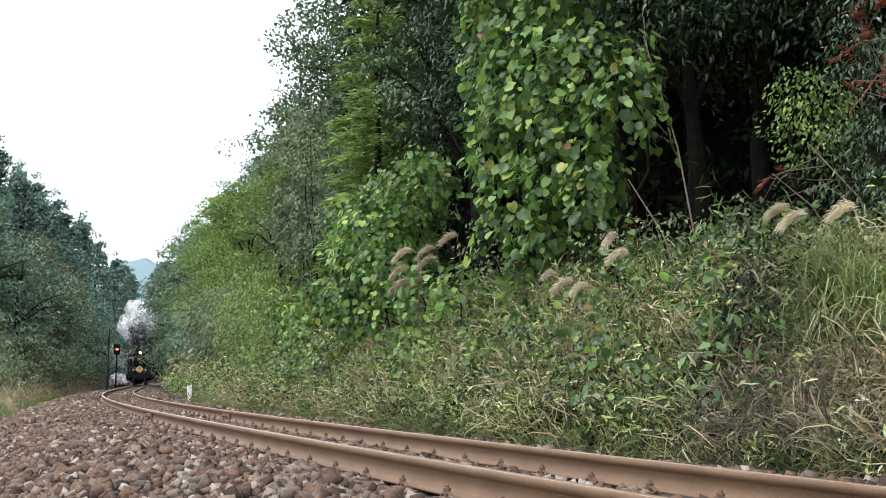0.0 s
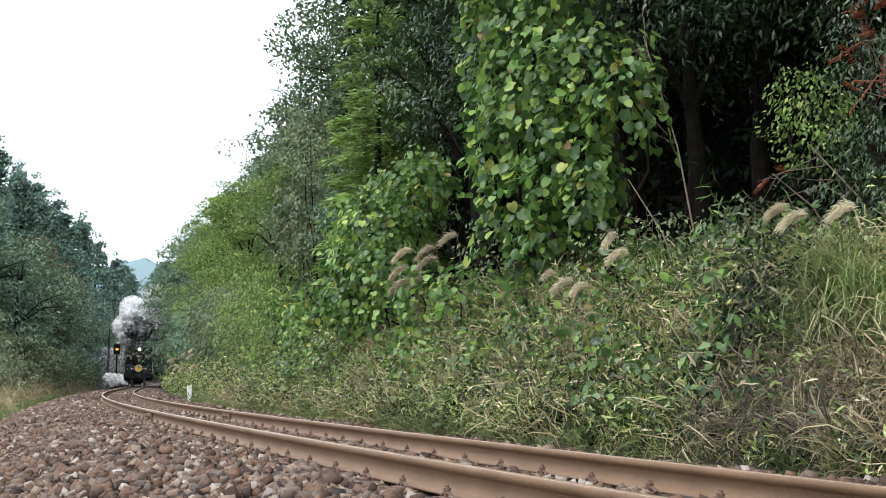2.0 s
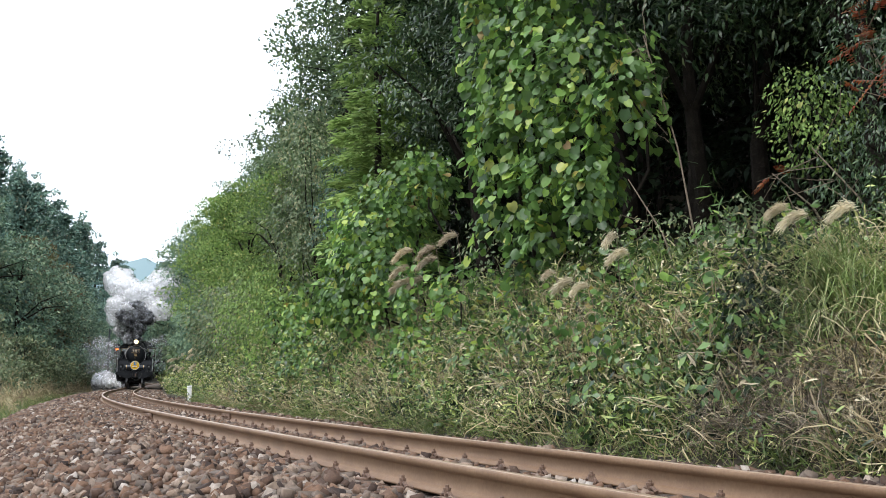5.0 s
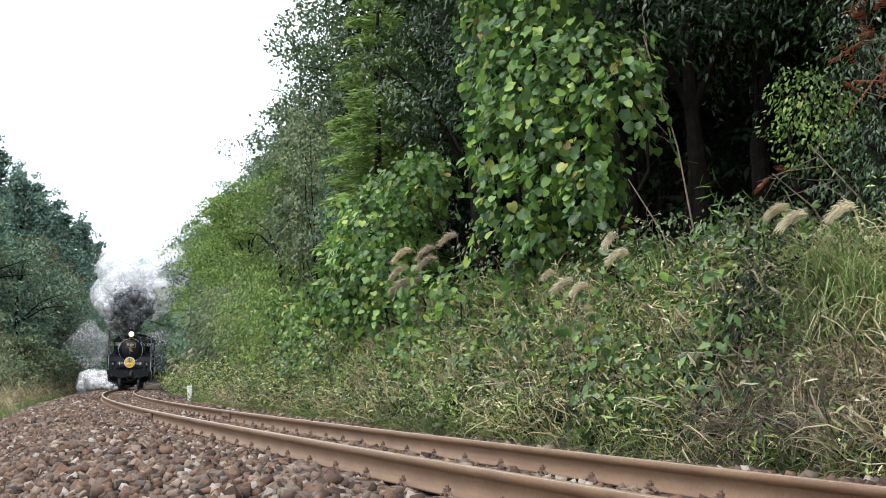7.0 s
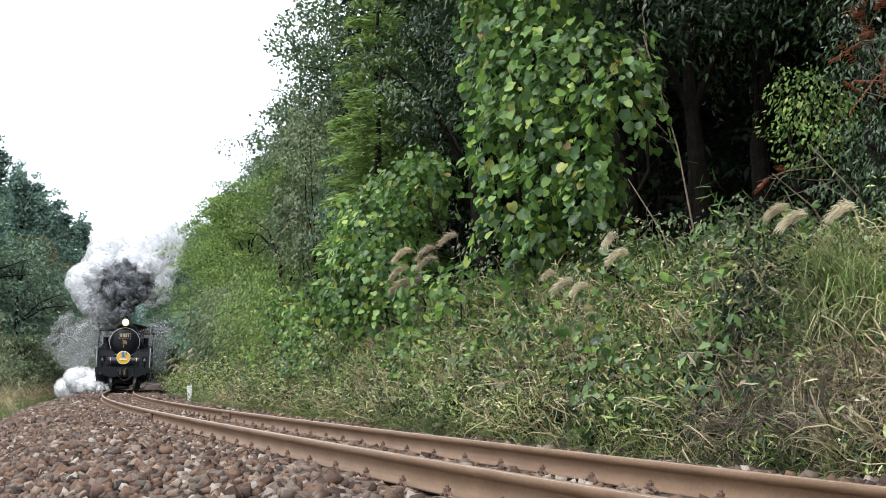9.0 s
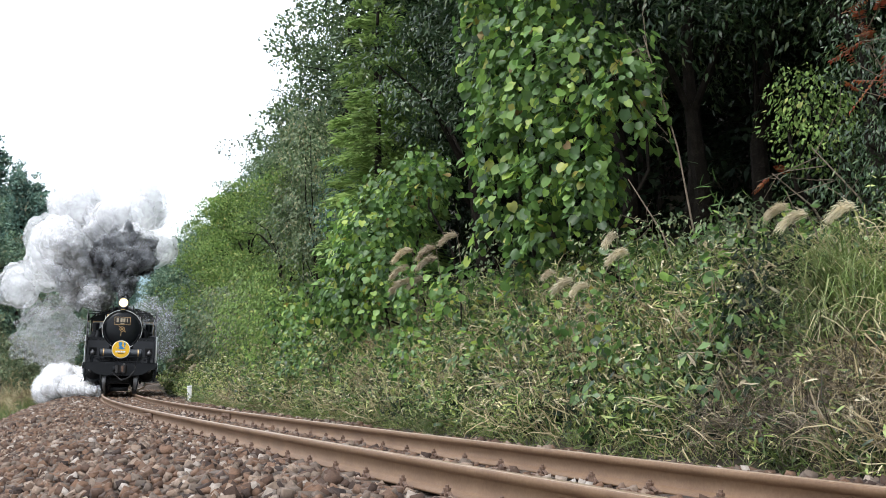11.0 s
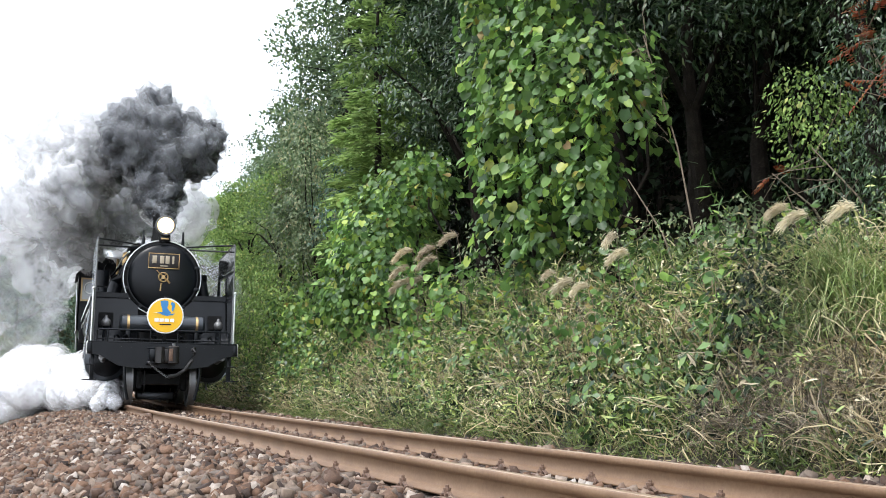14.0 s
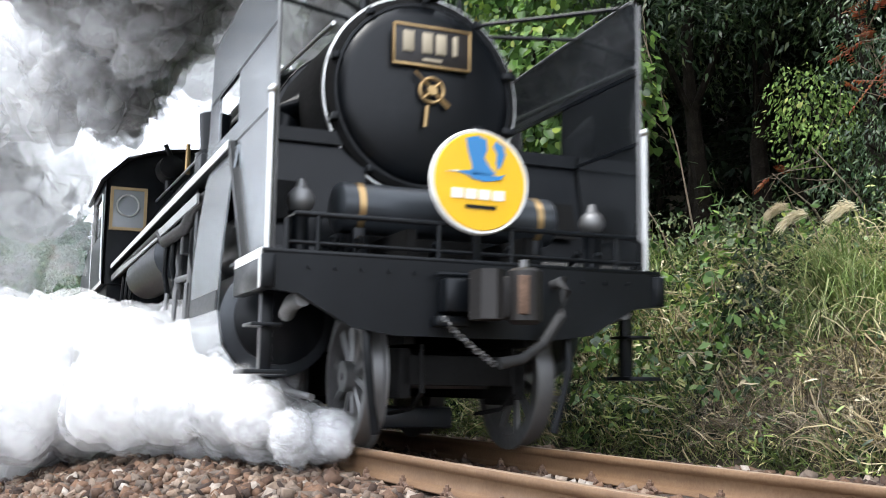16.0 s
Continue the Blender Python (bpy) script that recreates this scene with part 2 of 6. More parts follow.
def line(s, o=0.0, h=0.0):
    """World points at s along the line, o to its left, h above the rail tops there."""
    s, o, h = np.broadcast_arrays(np.asarray(s, float), np.asarray(o, float), np.asarray(h, float))
    t = np.interp(s, LS, LT)
    over = s - np.clip(s, LS[0], LS[-1])
    x = np.interp(s, LS, LX) + over * np.cos(t) - np.sin(t) * o
    y = np.interp(s, LS, LY) + over * np.sin(t) + np.cos(t) * o
    return np.stack([x, y, np.interp(s, LS, LZ) + h], axis=-1)


def wobble(s, o, scale, amount, seed=0.0):
    s, o = np.broadcast_arrays(np.asarray(s, float), np.asarray(o, float))
    a = np.sin(s * 1.7 / scale + seed) * np.cos(o * 2.3 / scale + seed * 1.3) + 0.6 * np.sin(s * 3.9 / scale + o * 3.1 / scale + seed * 2.1) + 0.4 * np.cos(s * 7.3 / scale - o * 6.1 / scale + seed)
    return amount * a / 2


def ground_height(s, o):
    """Height of the ground over the rail tops: a cutting bank on one side, a low verge and a wooded hill far off on the other."""
    s, o = np.broadcast_arrays(np.asarray(s, float), np.asarray(o, float))
    r = -o
    right = np.interp(r, [1.75, 2.0, 2.4, 3.0, 3.6, 4.3, 6.0, 10.0, 20.0, 45.0, 120.0, 900.0], [-0.24, -0.2, 0.12, 0.72, 1.25, 1.62, 2.0, 3.6, 11.0, 32.0, 38.0, 10.0])
    far = np.clip((s - 42) / 20, 0, 1)
    left_near = np.interp(o, [1.3, 1.7, 3.4, 4.2, 8.0, 60.0, 900.0], [-0.22, -0.27, -0.86, -0.95, -1.0, -1.6, -3.0])
    left_far = np.interp(o, [1.3, 1.7, 3.4, 4.6, 8.0, 20.0, 60.0, 900.0], [-0.22, -0.27, -0.7, -0.5, 0.9, 7.0, 14.0, 10.0])
    left = left_near * (1 - far) + left_far * far
    z = np.where(o < 0, right, left)
    rough = np.clip((np.abs(o) - 2.0) / 2.0, 0, 1)
    return np.where(np.abs(o) < 1.3, -0.24, z) + rough * (wobble(s, o, 2.5, 0.10) + wobble(s, o, 9.0, 0.22, 2.0))


def grid_mesh(name, s, o, material, height):
    S, O = np.meshgrid(s, o, indexing="ij")
    P = line(S, O, height(S, O)).reshape(-1, 3)
    a, b = len(s), len(o)
    i = np.arange((a - 1) * (b - 1))
    v = (i // (b - 1)) * b + i % (b - 1)
    index = np.stack([v, v + b, v + b + 1, v + 1], axis=1)[:, ::-1].ravel()
    return array_mesh(name, P, np.full(len(i), 4), index, material, True)


GS = np.concatenate([[-900, -400, -150, -60, -30], np.arange(-20, 60, 0.5), np.arange(60, 160, 2.0), [170, 190, 220, 300, 500, 900]])
GO = np.concatenate([[-900, -400, -150, -80, -45, -30, -22, -16, -12], np.arange(-10, 10.01, 0.4), [12, 16, 22, 30, 45, 80, 150, 400, 900]])
ground = tagged(new("ground", grid_mesh("ground", GS, GO, M_EARTH, ground_height)), label="dark brown earth with leaf litter under the plants", category="ground", kind="structure")


def bed_height(s, o):
    top = np.interp(o, [-2.15, -1.85, -1.5, -0.9, 0, 0.9, 1.5, 2.0, 2.6, 3.4, 3.9], [-0.30, -0.2, -0.165, -0.155, -0.18, -0.155, -0.165, -0.25, -0.42, -0.78, -1.02])
    return top + wobble(s, o, 0.5, 0.02) + np.clip(np.abs(o) - 1.2, 0, 1) * wobble(s, o, 3.0, 0.05, 1.0)


BS = np.concatenate([np.arange(-14, 40, 0.12), np.arange(40, 150, 1.0)])
bed = tagged(new("ballast_bed", grid_mesh("ballast_bed", BS, np.arange(-2.15, 3.91, 0.11), M_BED, bed_height)), label="brown crushed-stone ballast bed under the track", category="ballast", kind="structure")


def ballast_stones():
    """Loose crushed stones all over the near bed."""
    rng = np.random.default_rng(3)
    cube = np.array([(x, y, z) for x in (-1, 1) for y in (-1, 1) for z in (-1, 1)], float)
    cfaces = np.array([(0, 1, 3, 2), (4, 6, 7, 5), (0, 4, 5, 1), (2, 3, 7, 6), (0, 2, 6, 4), (1, 5, 7, 3)])
    s = np.concatenate([rng.uniform(-6, 6, 20000), rng.uniform(6, 14, 13000), rng.uniform(14, 30, 13000), rng.uniform(30, 70, 6000)])
    o = rng.uniform(-2.0, 3.75, len(s))
    size = np.where(s < 14, rng.uniform(0.016, 0.039, len(s)), np.where(s < 30, rng.uniform(0.024, 0.046, len(s)), rng.uniform(0.035, 0.06, len(s))))
    rail = np.minimum(np.abs(o - GAUGE), np.abs(o + GAUGE))
    keep = rail > 0.10 + size * 0.6
    s, o, size = s[keep], o[keep], size[keep]
    n = len(s)
    P = line(s, o, bed_height(s, o) + size * rng.uniform(0.0, 0.75, n) - np.where(np.abs(o) < 1.2, 0.015, 0))
    pts = cube[None] * rng.uniform(0.45, 1.15, (n, 8, 3)) * rng.uniform(0.6, 1.25, (n, 1, 3))
    q = rng.normal(size=(n, 4))
    q /= np.linalg.norm(q, axis=1, keepdims=True)
    w, x, y, z = q.T
    R = np.stack([1 - 2 * (y * y + z * z), 2 * (x * y - z * w), 2 * (x * z + y * w), 2 * (x * y + z * w), 1 - 2 * (x * x + z * z), 2 * (y * z - x * w), 2 * (x * z - y * w), 2 * (y * z + x * w), 1 - 2 * (x * x + y * y)], axis=1).reshape(n, 3, 3)
    pts = np.einsum("nij,nkj->nki", R, pts) * size[:, None, None] + P[:, None, :]
    index = (cfaces.ravel()[None] + (np.arange(n) * 8)[:, None]).ravel()
    me = array_mesh("ballast_stones", pts.reshape(-1, 3), np.full(n * 6, 4), index, M_STONE)
    tagged(new("ballast_stones", me), label="reddish brown and grey crushed ballast stones", category="gravel", kind="stuff")


ballast_stones()


def sweep(name, s, o, profile, material, closed=True):
    """A profile (o, h) carried along the line, leaning with its cant."""
    pr = np.array(profile)
    k = len(pr)
    P = np.concatenate([line(np.full(k, a), o + pr[:, 0], pr[:, 1] + CANT * (o + pr[:, 0])) for a in s])
    n = len(s)
    index = []
    for i in range(n - 1):
        for j in range(k if closed else k - 1):
            index += [i * k + j, (i + 1) * k + j, (i + 1) * k + (j + 1) % k, i * k + (j + 1) % k]
    return array_mesh(name, P, np.full(len(index) // 4, 4), index, material)


RAIL_S = np.concatenate([np.arange(-14, 40, 0.5), np.arange(40, 151, 1.0)])
RAIL_PROFILE = [(-0.0635, -0.153), (0.0635, -0.153), (0.0635, -0.142), (0.02, -0.126), (0.0075, -0.115), (0.0075, -0.052), (0.012, -0.046), (0.0325, -0.038), (0.0325, -0.008), (0.026, -0.002), (-0.026, -0.002), (-0.0325, -0.008), (-0.0325, -0.038), (-0.012, -0.046), (-0.0075, -0.052), (-0.0075, -0.115), (-0.02, -0.126), (-0.0635, -0.142)]
for side in (1, -1):
    rail = tagged(new("rail", sweep("rail", RAIL_S, side * GAUGE, RAIL_PROFILE[::-1], M_RAIL)), label="rust-brown steel running rail with a worn top", category="rail", group="rails of the track")
    head = new("rail_head_top", sweep("rail_head_top", RAIL_S, side * GAUGE, [(0.024, -0.003), (0.02, 0.0), (-0.02, 0.0), (-0.024, -0.003)][::-1], M_RAILTOP))
    head.parent = rail
    tagged(head, label="bright worn running surface")
# ---- plants ----
def clump_points(rng, centres, radius, per):
    """Leaf positions in clumps round centres, most of them near the skin, and their outward directions."""
    c = np.repeat(centres, per, axis=0)
    d = unit(rng.normal(size=(len(c), 3)))
    d[:, 2] = np.where(rng.uniform(size=len(c)) < 0.7, np.abs(d[:, 2]), d[:, 2])
    rr = np.repeat(np.broadcast_to(radius, len(centres)), per) * rng.uniform(0.25, 1.08, len(c)) ** 0.45
    return c + d * rr[:, None] * np.array([1, 1, 0.66]), d


def crown_mesh(seed, height, spread, low, clumps, per, leaf, width, kind, material, shape="round", clump_r=0.5, droop=0.35):
    """A crown from clumps set in an uneven shell; low: where it begins, as a part of the height."""
    rng = np.random.default_rng(seed)
    h = rng.uniform(0, 1, clumps)
    if shape == "cone":
        h = 1 - rng.uniform(0, 1, clumps) ** 0.62
        wide = (1 - h) ** 0.9 * (0.75 + 0.35 * rng.uniform(size=clumps))
    else:
        wide = np.sqrt(np.clip(1 - (2 * h - 0.85) ** 2 / 1.35, 0.03, 1)) * (0.8 + 0.35 * rng.uniform(size=clumps))
    a = rng.uniform(0, math.tau, clumps)
    lob = 1 + 0.22 * np.sin(3 * a + seed) + 0.14 * np.sin(5 * a + 7 * h)
    d = wide * lob * rng.uniform(0.2, 1.0, clumps) ** 0.45 * spread
    C = np.stack([d * np.cos(a), d * np.sin(a), height * (low + (1 - low) * h)], axis=1)
    cr = clump_r * rng.uniform(0.6, 1.25, clumps) * (0.35 + 0.65 * (1 - h) if shape == "cone" else 1)
    P, out = clump_points(rng, C, cr, per)
    away = unit(P - np.array([0, 0, height * 0.4]))
    axis = 0.5 * out + 0.3 * away + rng.normal(size=P.shape) * 0.6 + np.array([0, 0, -droop])
    normal = np.array([0, 0, 0.7]) + 0.9 * out + 0.45 * away + rng.normal(size=P.shape) * 0.38
    return leaves(P, axis, normal, leaf * rng.uniform(0.65, 1.2, len(P)), width, kind, material, "crown"), C


def trunk_bmesh(seed, height, radius, reach, C, limbs=6):
    rng = np.random.default_rng(seed + 50)
    bm = bmesh.new()
    pts = [(0.06 * height * 0.3 * math.sin(k * 1.3 + seed), 0.05 * height * 0.3 * math.cos(k * 1.7 + seed), height * reach * k / 6 - 0.3 * (k == 0)) for k in range(7)]
    tube(bm, pts, [radius * (1.25 if k == 0 else 1 - 0.13 * k) for k in range(7)], 9)
    arms = []
    for c in C[rng.choice(len(C), min(limbs, len(C)), replace=False)]:
        k = min(5, max(1, int(6 * (c[2] - 0.12 * height) / (height * reach))))
        a, b = Vector(pts[k]), Vector(c)
        m = (a + b) / 2 + Vector((0, 0, 0.05 * height))
        arms.append(tube(bmesh.new(), [a, m, b], [radius * 0.42, radius * 0.26, radius * 0.08], 6))
    return bm, arms


def make_tree(name, label, seed, height, spread, low, clumps, per, leaf, width, kind, material, shape="round", clump_r=0.5, droop=0.35, radius=None, group=""):
    crown, C = crown_mesh(seed, height, spread, low, clumps, per, leaf, width, kind, material, shape, clump_r, droop)
    tree = tagged(new(name), label=label, category="tree", group=group)
    stem, arms = trunk_bmesh(seed, height, radius or 0.02 * height, 0.78 if shape == "cone" else 0.8, C)
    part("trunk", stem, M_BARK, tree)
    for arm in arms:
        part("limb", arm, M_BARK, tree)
    ob = new("crown", crown)
    ob.parent = tree
    return tree


def plant(tree, s, o, turn=0.0, size=1.0, sink=0.1):
    p = line(s, o, ground_height(s, o))
    return pose(p[0], p[1], p[2] - sink, 0, 0, turn) @ Matrix.Scale(size, 4)


def grove(tree, spots):
    """The tree at the first spot and copies of it at the others: s, o, turn, size."""
    for s, o, turn, size in spots[1:]:
        copy_thing(tree, plant(tree, s, o, turn, size))
    s, o, turn, size = spots[0]
    tree.matrix_basis = plant(tree, s, o, turn, size)


# wooded hill beyond the line's far bend: cedars and mixed broadleaf, haze in their colours
rng = random.Random(11)
far_cedar = make_tree("cedar_tree", "tall blue-green conical cedar on the far slope, haze put into its colour", 1, 12, 2.7, 0.05, 190, 50, 0.25, 0.55, "oval", M_CEDAR, "cone", 0.85, 0.5, group="cedars on the far slope")
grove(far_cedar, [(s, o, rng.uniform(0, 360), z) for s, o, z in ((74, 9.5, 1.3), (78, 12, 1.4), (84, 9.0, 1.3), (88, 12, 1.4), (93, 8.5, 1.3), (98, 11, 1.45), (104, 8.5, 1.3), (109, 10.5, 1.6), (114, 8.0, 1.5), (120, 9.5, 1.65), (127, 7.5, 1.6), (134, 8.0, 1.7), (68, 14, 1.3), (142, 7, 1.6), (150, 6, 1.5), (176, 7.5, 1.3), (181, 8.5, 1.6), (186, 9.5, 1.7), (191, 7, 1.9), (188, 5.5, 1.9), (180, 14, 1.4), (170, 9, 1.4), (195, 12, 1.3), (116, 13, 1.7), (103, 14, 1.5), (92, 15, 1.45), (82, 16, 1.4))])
far_broad = make_tree("broadleaf_tree", "dense dull green broadleaf tree on the far slope, haze put into its colour", 2, 9, 3.3, 0.05, 90, 80, 0.25, 0.6, "oval", M_HAZY, "round", 1.1, 0.3, group="broadleaf trees on the far slope")
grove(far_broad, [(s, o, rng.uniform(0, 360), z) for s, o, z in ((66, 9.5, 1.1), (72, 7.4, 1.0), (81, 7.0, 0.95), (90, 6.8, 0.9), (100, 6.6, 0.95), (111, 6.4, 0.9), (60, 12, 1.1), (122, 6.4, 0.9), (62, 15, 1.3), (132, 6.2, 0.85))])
far_autumn = make_tree("turning_tree", "brownish green tree turning in autumn on the far slope", 3, 9, 2.6, 0.15, 150, 40, 0.22, 0.6, "oval", M_AUTUMN, "round", 0.6, 0.3, group="turning trees on the far slope")
grove(far_autumn, [(82, 8.0, 20, 1.15), (92, 7.5, 140, 1.05), (101, 7.6, 250, 1.0), (118, 7.0, 90, 0.9)])
far_shrub = make_tree("verge_shrub", "low grey-green shrub on the far verge", 4, 2.6, 1.5, 0.05, 120, 22, 0.2, 0.5, "oval", M_GREY, "round", 0.4, 0.2, 0.05, group="shrubs on the far verge")
grove(far_shrub, [(s, o, rng.uniform(0, 360), z) for s, o, z in ((50, 5.6, 0.8), (54, 6.5, 1.1), (58, 7.6, 1.3), (60, 5.4, 0.7), (65, 6.0, 1.1), (70, 5.2, 0.9), (77, 5.4, 1.0), (86, 5.2, 1.0), (95, 5.0, 0.9), (105, 5.0, 0.9))])

# trees over the cutting, further on
mid_bright = make_tree("bright_tree", "bright green broadleaf tree on the cutting bank", 5, 7.5, 2.9, 0.03, 85, 190, 0.145, 0.6, "oval", M_BRIGHT, "round", 0.85, 0.3, group="bright trees over the cutting")
grove(mid_bright, [(s, o, rng.uniform(0, 360), z) for s, o, z in ((41, -4.9, 0.88), (47, -5.2, 0.95), (55, -5.6, 1.0), (34, -5.2, 0.8), (64, -6, 1.0), (36, -9.0, 1.1))])
mid_oak = make_tree("evergreen_oak", "evergreen oak on the cutting bank, haze put into its colour", 6, 9.0, 3.0, 0.03, 80, 130, 0.2, 0.55, "oval", M_HAZY, "round", 1.05, 0.4, group="oaks over the cutting")
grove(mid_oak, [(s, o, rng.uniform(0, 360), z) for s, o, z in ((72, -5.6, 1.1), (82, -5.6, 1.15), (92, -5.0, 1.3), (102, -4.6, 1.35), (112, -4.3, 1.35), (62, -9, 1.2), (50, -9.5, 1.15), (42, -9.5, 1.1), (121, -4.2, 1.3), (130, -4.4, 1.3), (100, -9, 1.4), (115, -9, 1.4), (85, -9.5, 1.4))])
# ---- the near bank ----


def line_dirs(s):
    """World unit vectors along the line and to its left at s."""
    t = np.interp(s, LS, LT)
    z = np.zeros_like(t)
    return np.stack([np.cos(t), np.sin(t), z], axis=-1), np.stack([-np.sin(t), np.cos(t), z], axis=-1)


def shoots(seed, s, o, tall, per, leaf, width, kind, material, name, lean=0.35, flat=0.2):
    """Leafy shoots on the ground: leaves set along each stem, hanging outwards."""
    rng = np.random.default_rng(seed)
    n = len(s)
    base = line(s, o, ground_height(s, o))
    along, left = line_dirs(s)
    stem = unit(np.array([0, 0, 1.0]) + lean * left * rng.uniform(0.2, 1.6, (n, 1)) + rng.normal(size=(n, 3)) * 0.28)
    tuftiness = np.clip(0.5 + 0.75 * wobble(s, o, 0.55, 1.0, seed * 1.7) + 0.4 * wobble(s, o, 1.6, 1.0, seed), 0, 1)
    hgt = tall * rng.uniform(0.45, 1.2, n) * (0.45 + 0.8 * tuftiness)
    k = np.repeat(np.arange(n), per)
    f = rng.uniform(0.15, 1.0, len(k))
    P = base[k] + stem[k] * (hgt[k] * f)[:, None] + rng.normal(size=(len(k), 3)) * 0.03
    axis = rng.normal(size=(len(k), 3)) * np.array([1, 1, 0.9]) + 0.4 * left[k] + 0.35 * stem[k] + np.array([0, 0, -flat])
    normal = np.array([0, 0, 0.9]) + 0.6 * left[k] + rng.normal(size=(len(k), 3)) * 0.85
    return leaves(P, axis, normal, leaf * rng.uniform(0.55, 1.25, len(k)), width, kind, material, name)


def spread(seed, n, s0, s1, r0, r1, patch=None, power=1.0):
    """Spots on the bank between two distances from the line, thinned where the patch is low."""
    rng = np.random.default_rng(seed)
    s = s0 + (s1 - s0) * rng.uniform(0, 1, n) ** power
    o = -rng.uniform(r0, r1, n)
    if patch is not None:
        keep = wobble(s, o, patch[0], 1.0, patch[1]) + rng.uniform(-0.6, 0.6, n) > patch[2]
        s, o = s[keep], o[keep]
    return s, o


def stuff(name, mesh, label, category):
    return tagged(new(name, mesh), label=label, category=category, kind="stuff")


def thinned(s, o, seed, keep):
    """Fewer plants on the thatched stretch of the lower bank, where dead grass lies over it."""
    roll = np.random.default_rng(seed).uniform(0, 1, len(s))
    stay = (s > 3.6) | (o < -2.95) | (roll < keep)
    return s[stay], o[stay]


s, o = thinned(*spread(1, 12500, -3.0, 16, 2.05, 4.7, (1.3, 0.0, -0.3)), 1, 0.55)
stuff("dwarf_bamboo", shoots(1, s, o, 0.45, 11, 0.088, 0.19, "lance", M_SASA, "dwarf_bamboo"), "dense dwarf bamboo with green and straw-coloured leaves", "dwarf bamboo")
s, o = spread(2, 7600, 16, 50, 2.1, 4.9, (2.4, 1.0, -0.6), 1.4)
stuff("bank_undergrowth", shoots(2, s, o, 0.6, 11, 0.12, 0.3, "oval", M_SASA, "bank_undergrowth"), "yellowish green undergrowth along the bank", "undergrowth")
s, o = spread(3, 2600, 48, 112, 2.3, 5.4)
stuff("far_undergrowth", shoots(3, s, o, 0.8, 9, 0.24, 0.34, "oval", M_SASA, "far_undergrowth"), "pale undergrowth beside the far track", "undergrowth")
s, o = thinned(*spread(4, 5600, -3, 24, 2.1, 5.2, (1.2, 3.0, 0.0)), 4, 0.6)
stuff("weeds", shoots(4, s, o, 0.5, 9, 0.062, 0.6, "oval", M_WEED, "weeds"), "dark green broad-leaved weeds among the bamboo", "weeds")
# Low leaves coloured near black, painting shade into the gaps of the bank.
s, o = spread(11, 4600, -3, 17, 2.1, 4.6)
stuff("shade_tinted_undergrowth", shoots(11, s, o, 0.2, 8, 0.08, 0.5, "oval", M_DEEP, "shade_tinted_undergrowth"), "dark leaves close to the ground, shade put into their colour", "undergrowth")
s, o = spread(5, 2300, 4, 26, 2.5, 4.6, (1.5, 5.0, -0.1))
stuff("creepers", shoots(5, s, o, 0.66, 7, 0.075, 0.9, "heart", M_KUDZU, "creepers", 0.6), "bright green creeper leaves over the bank", "creeper")
s, o = spread(6, 2600, -3, 26, 2.0, 3.9, (1.4, 7.0, -0.1))
stuff("dry_grass", shoots(6, s, o, 0.3, 4, 0.42, 0.024, "arch", M_DRY, "dry_grass", 0.5, -0.3), "straw-coloured dead grass on the lower bank", "dry grass")
s, o = spread(12, 1300, -2.0, 3.5, 2.15, 3.0)
stuff("thatch", shoots(12, s, o, 0.22, 7, 0.32, 0.012, "arch", M_DEADTWIG, "thatch", 0.9, 0.5), "matted grey-brown dead grass hanging over the lower bank", "dead grass")
s, o = spread(13, 420, -2.0, 3.6, 2.15, 3.0)
stuff("straw", shoots(13, s, o, 0.24, 5, 0.26, 0.02, "blade", M_DRY, "straw", 0.8, 0.3), "loose pale straw on the lower bank", "dead grass")
s, o = spread(14, 900, -2, 12, 2.3, 4.4)
stuff("withered_leaves", shoots(14, s, o, 0.42, 2, 0.13, 0.2, "lance", M_STRAW, "withered_leaves", 0.5, 0.9), "pale withered bamboo leaves hanging among the green", "dead leaves")
s, o = spread(10, 1800, -3, 24, 2.05, 4.2, (1.1, 4.0, 0.0))
stuff("dead_stalks", shoots(10, s, o, 0.4, 4, 0.5, 0.011, "arch", M_DEADTWIG, "dead_stalks", 0.5, 0.1), "grey-brown dead stalks and twigs through the bank", "dead stalks")
s, o = spread(7, 2600, -2, 30, 1.95, 2.5)
stuff("edge_grass", shoots(7, s, o, 0.12, 6, 0.2, 0.045, "blade", M_BLADE, "edge_grass", 0.4, -0.35), "short green grass at the ballast edge", "grass")
# low growth on the other verge
rs = np.random.default_rng(8)
s, o = rs.uniform(24, 75, 1800), rs.uniform(3.5, 7.5, 1800)
stuff("verge_grass", shoots(8, s, o, 0.25, 5, 0.34, 0.07, "blade", M_BLADE, "verge_grass", 0.0, -0.4), "thin green grass on the far verge", "grass")
s, o = rs.uniform(42, 110, 1100), rs.uniform(4.0, 6.4, 1100)
stuff("verge_dry_grass", shoots(9, s, o, 0.9, 8, 0.5, 0.06, "blade", M_DRY, "verge_dry_grass", 0.0, -0.3), "tall brown withered grass on the far verge", "dry grass")


def tuft(name, label, seed, s, o, n, length, material, width=0.02):
    """One clump of long arching blades."""
    rng = np.random.default_rng(seed)
    P = np.tile(line(s, o, ground_height(s, o)), (n, 1)) + rng.normal(size=(n, 3)) * np.array([0.12, 0.12, 0.03])
    a = rng.uniform(0, math.tau, n)
    axis = np.stack([np.cos(a), np.sin(a), rng.uniform(-0.15, 1.3, n)], axis=1)
    normal = np.stack([-np.cos(a) * 0.7, -np.sin(a) * 0.7, np.full(n, 0.9)], axis=1)
    return tagged(new(name, leaves(P, axis, normal, length * rng.uniform(0.6, 1.2, n), width, "arch", material, name)), label=label, category="grass", group="grass tufts on the bank")


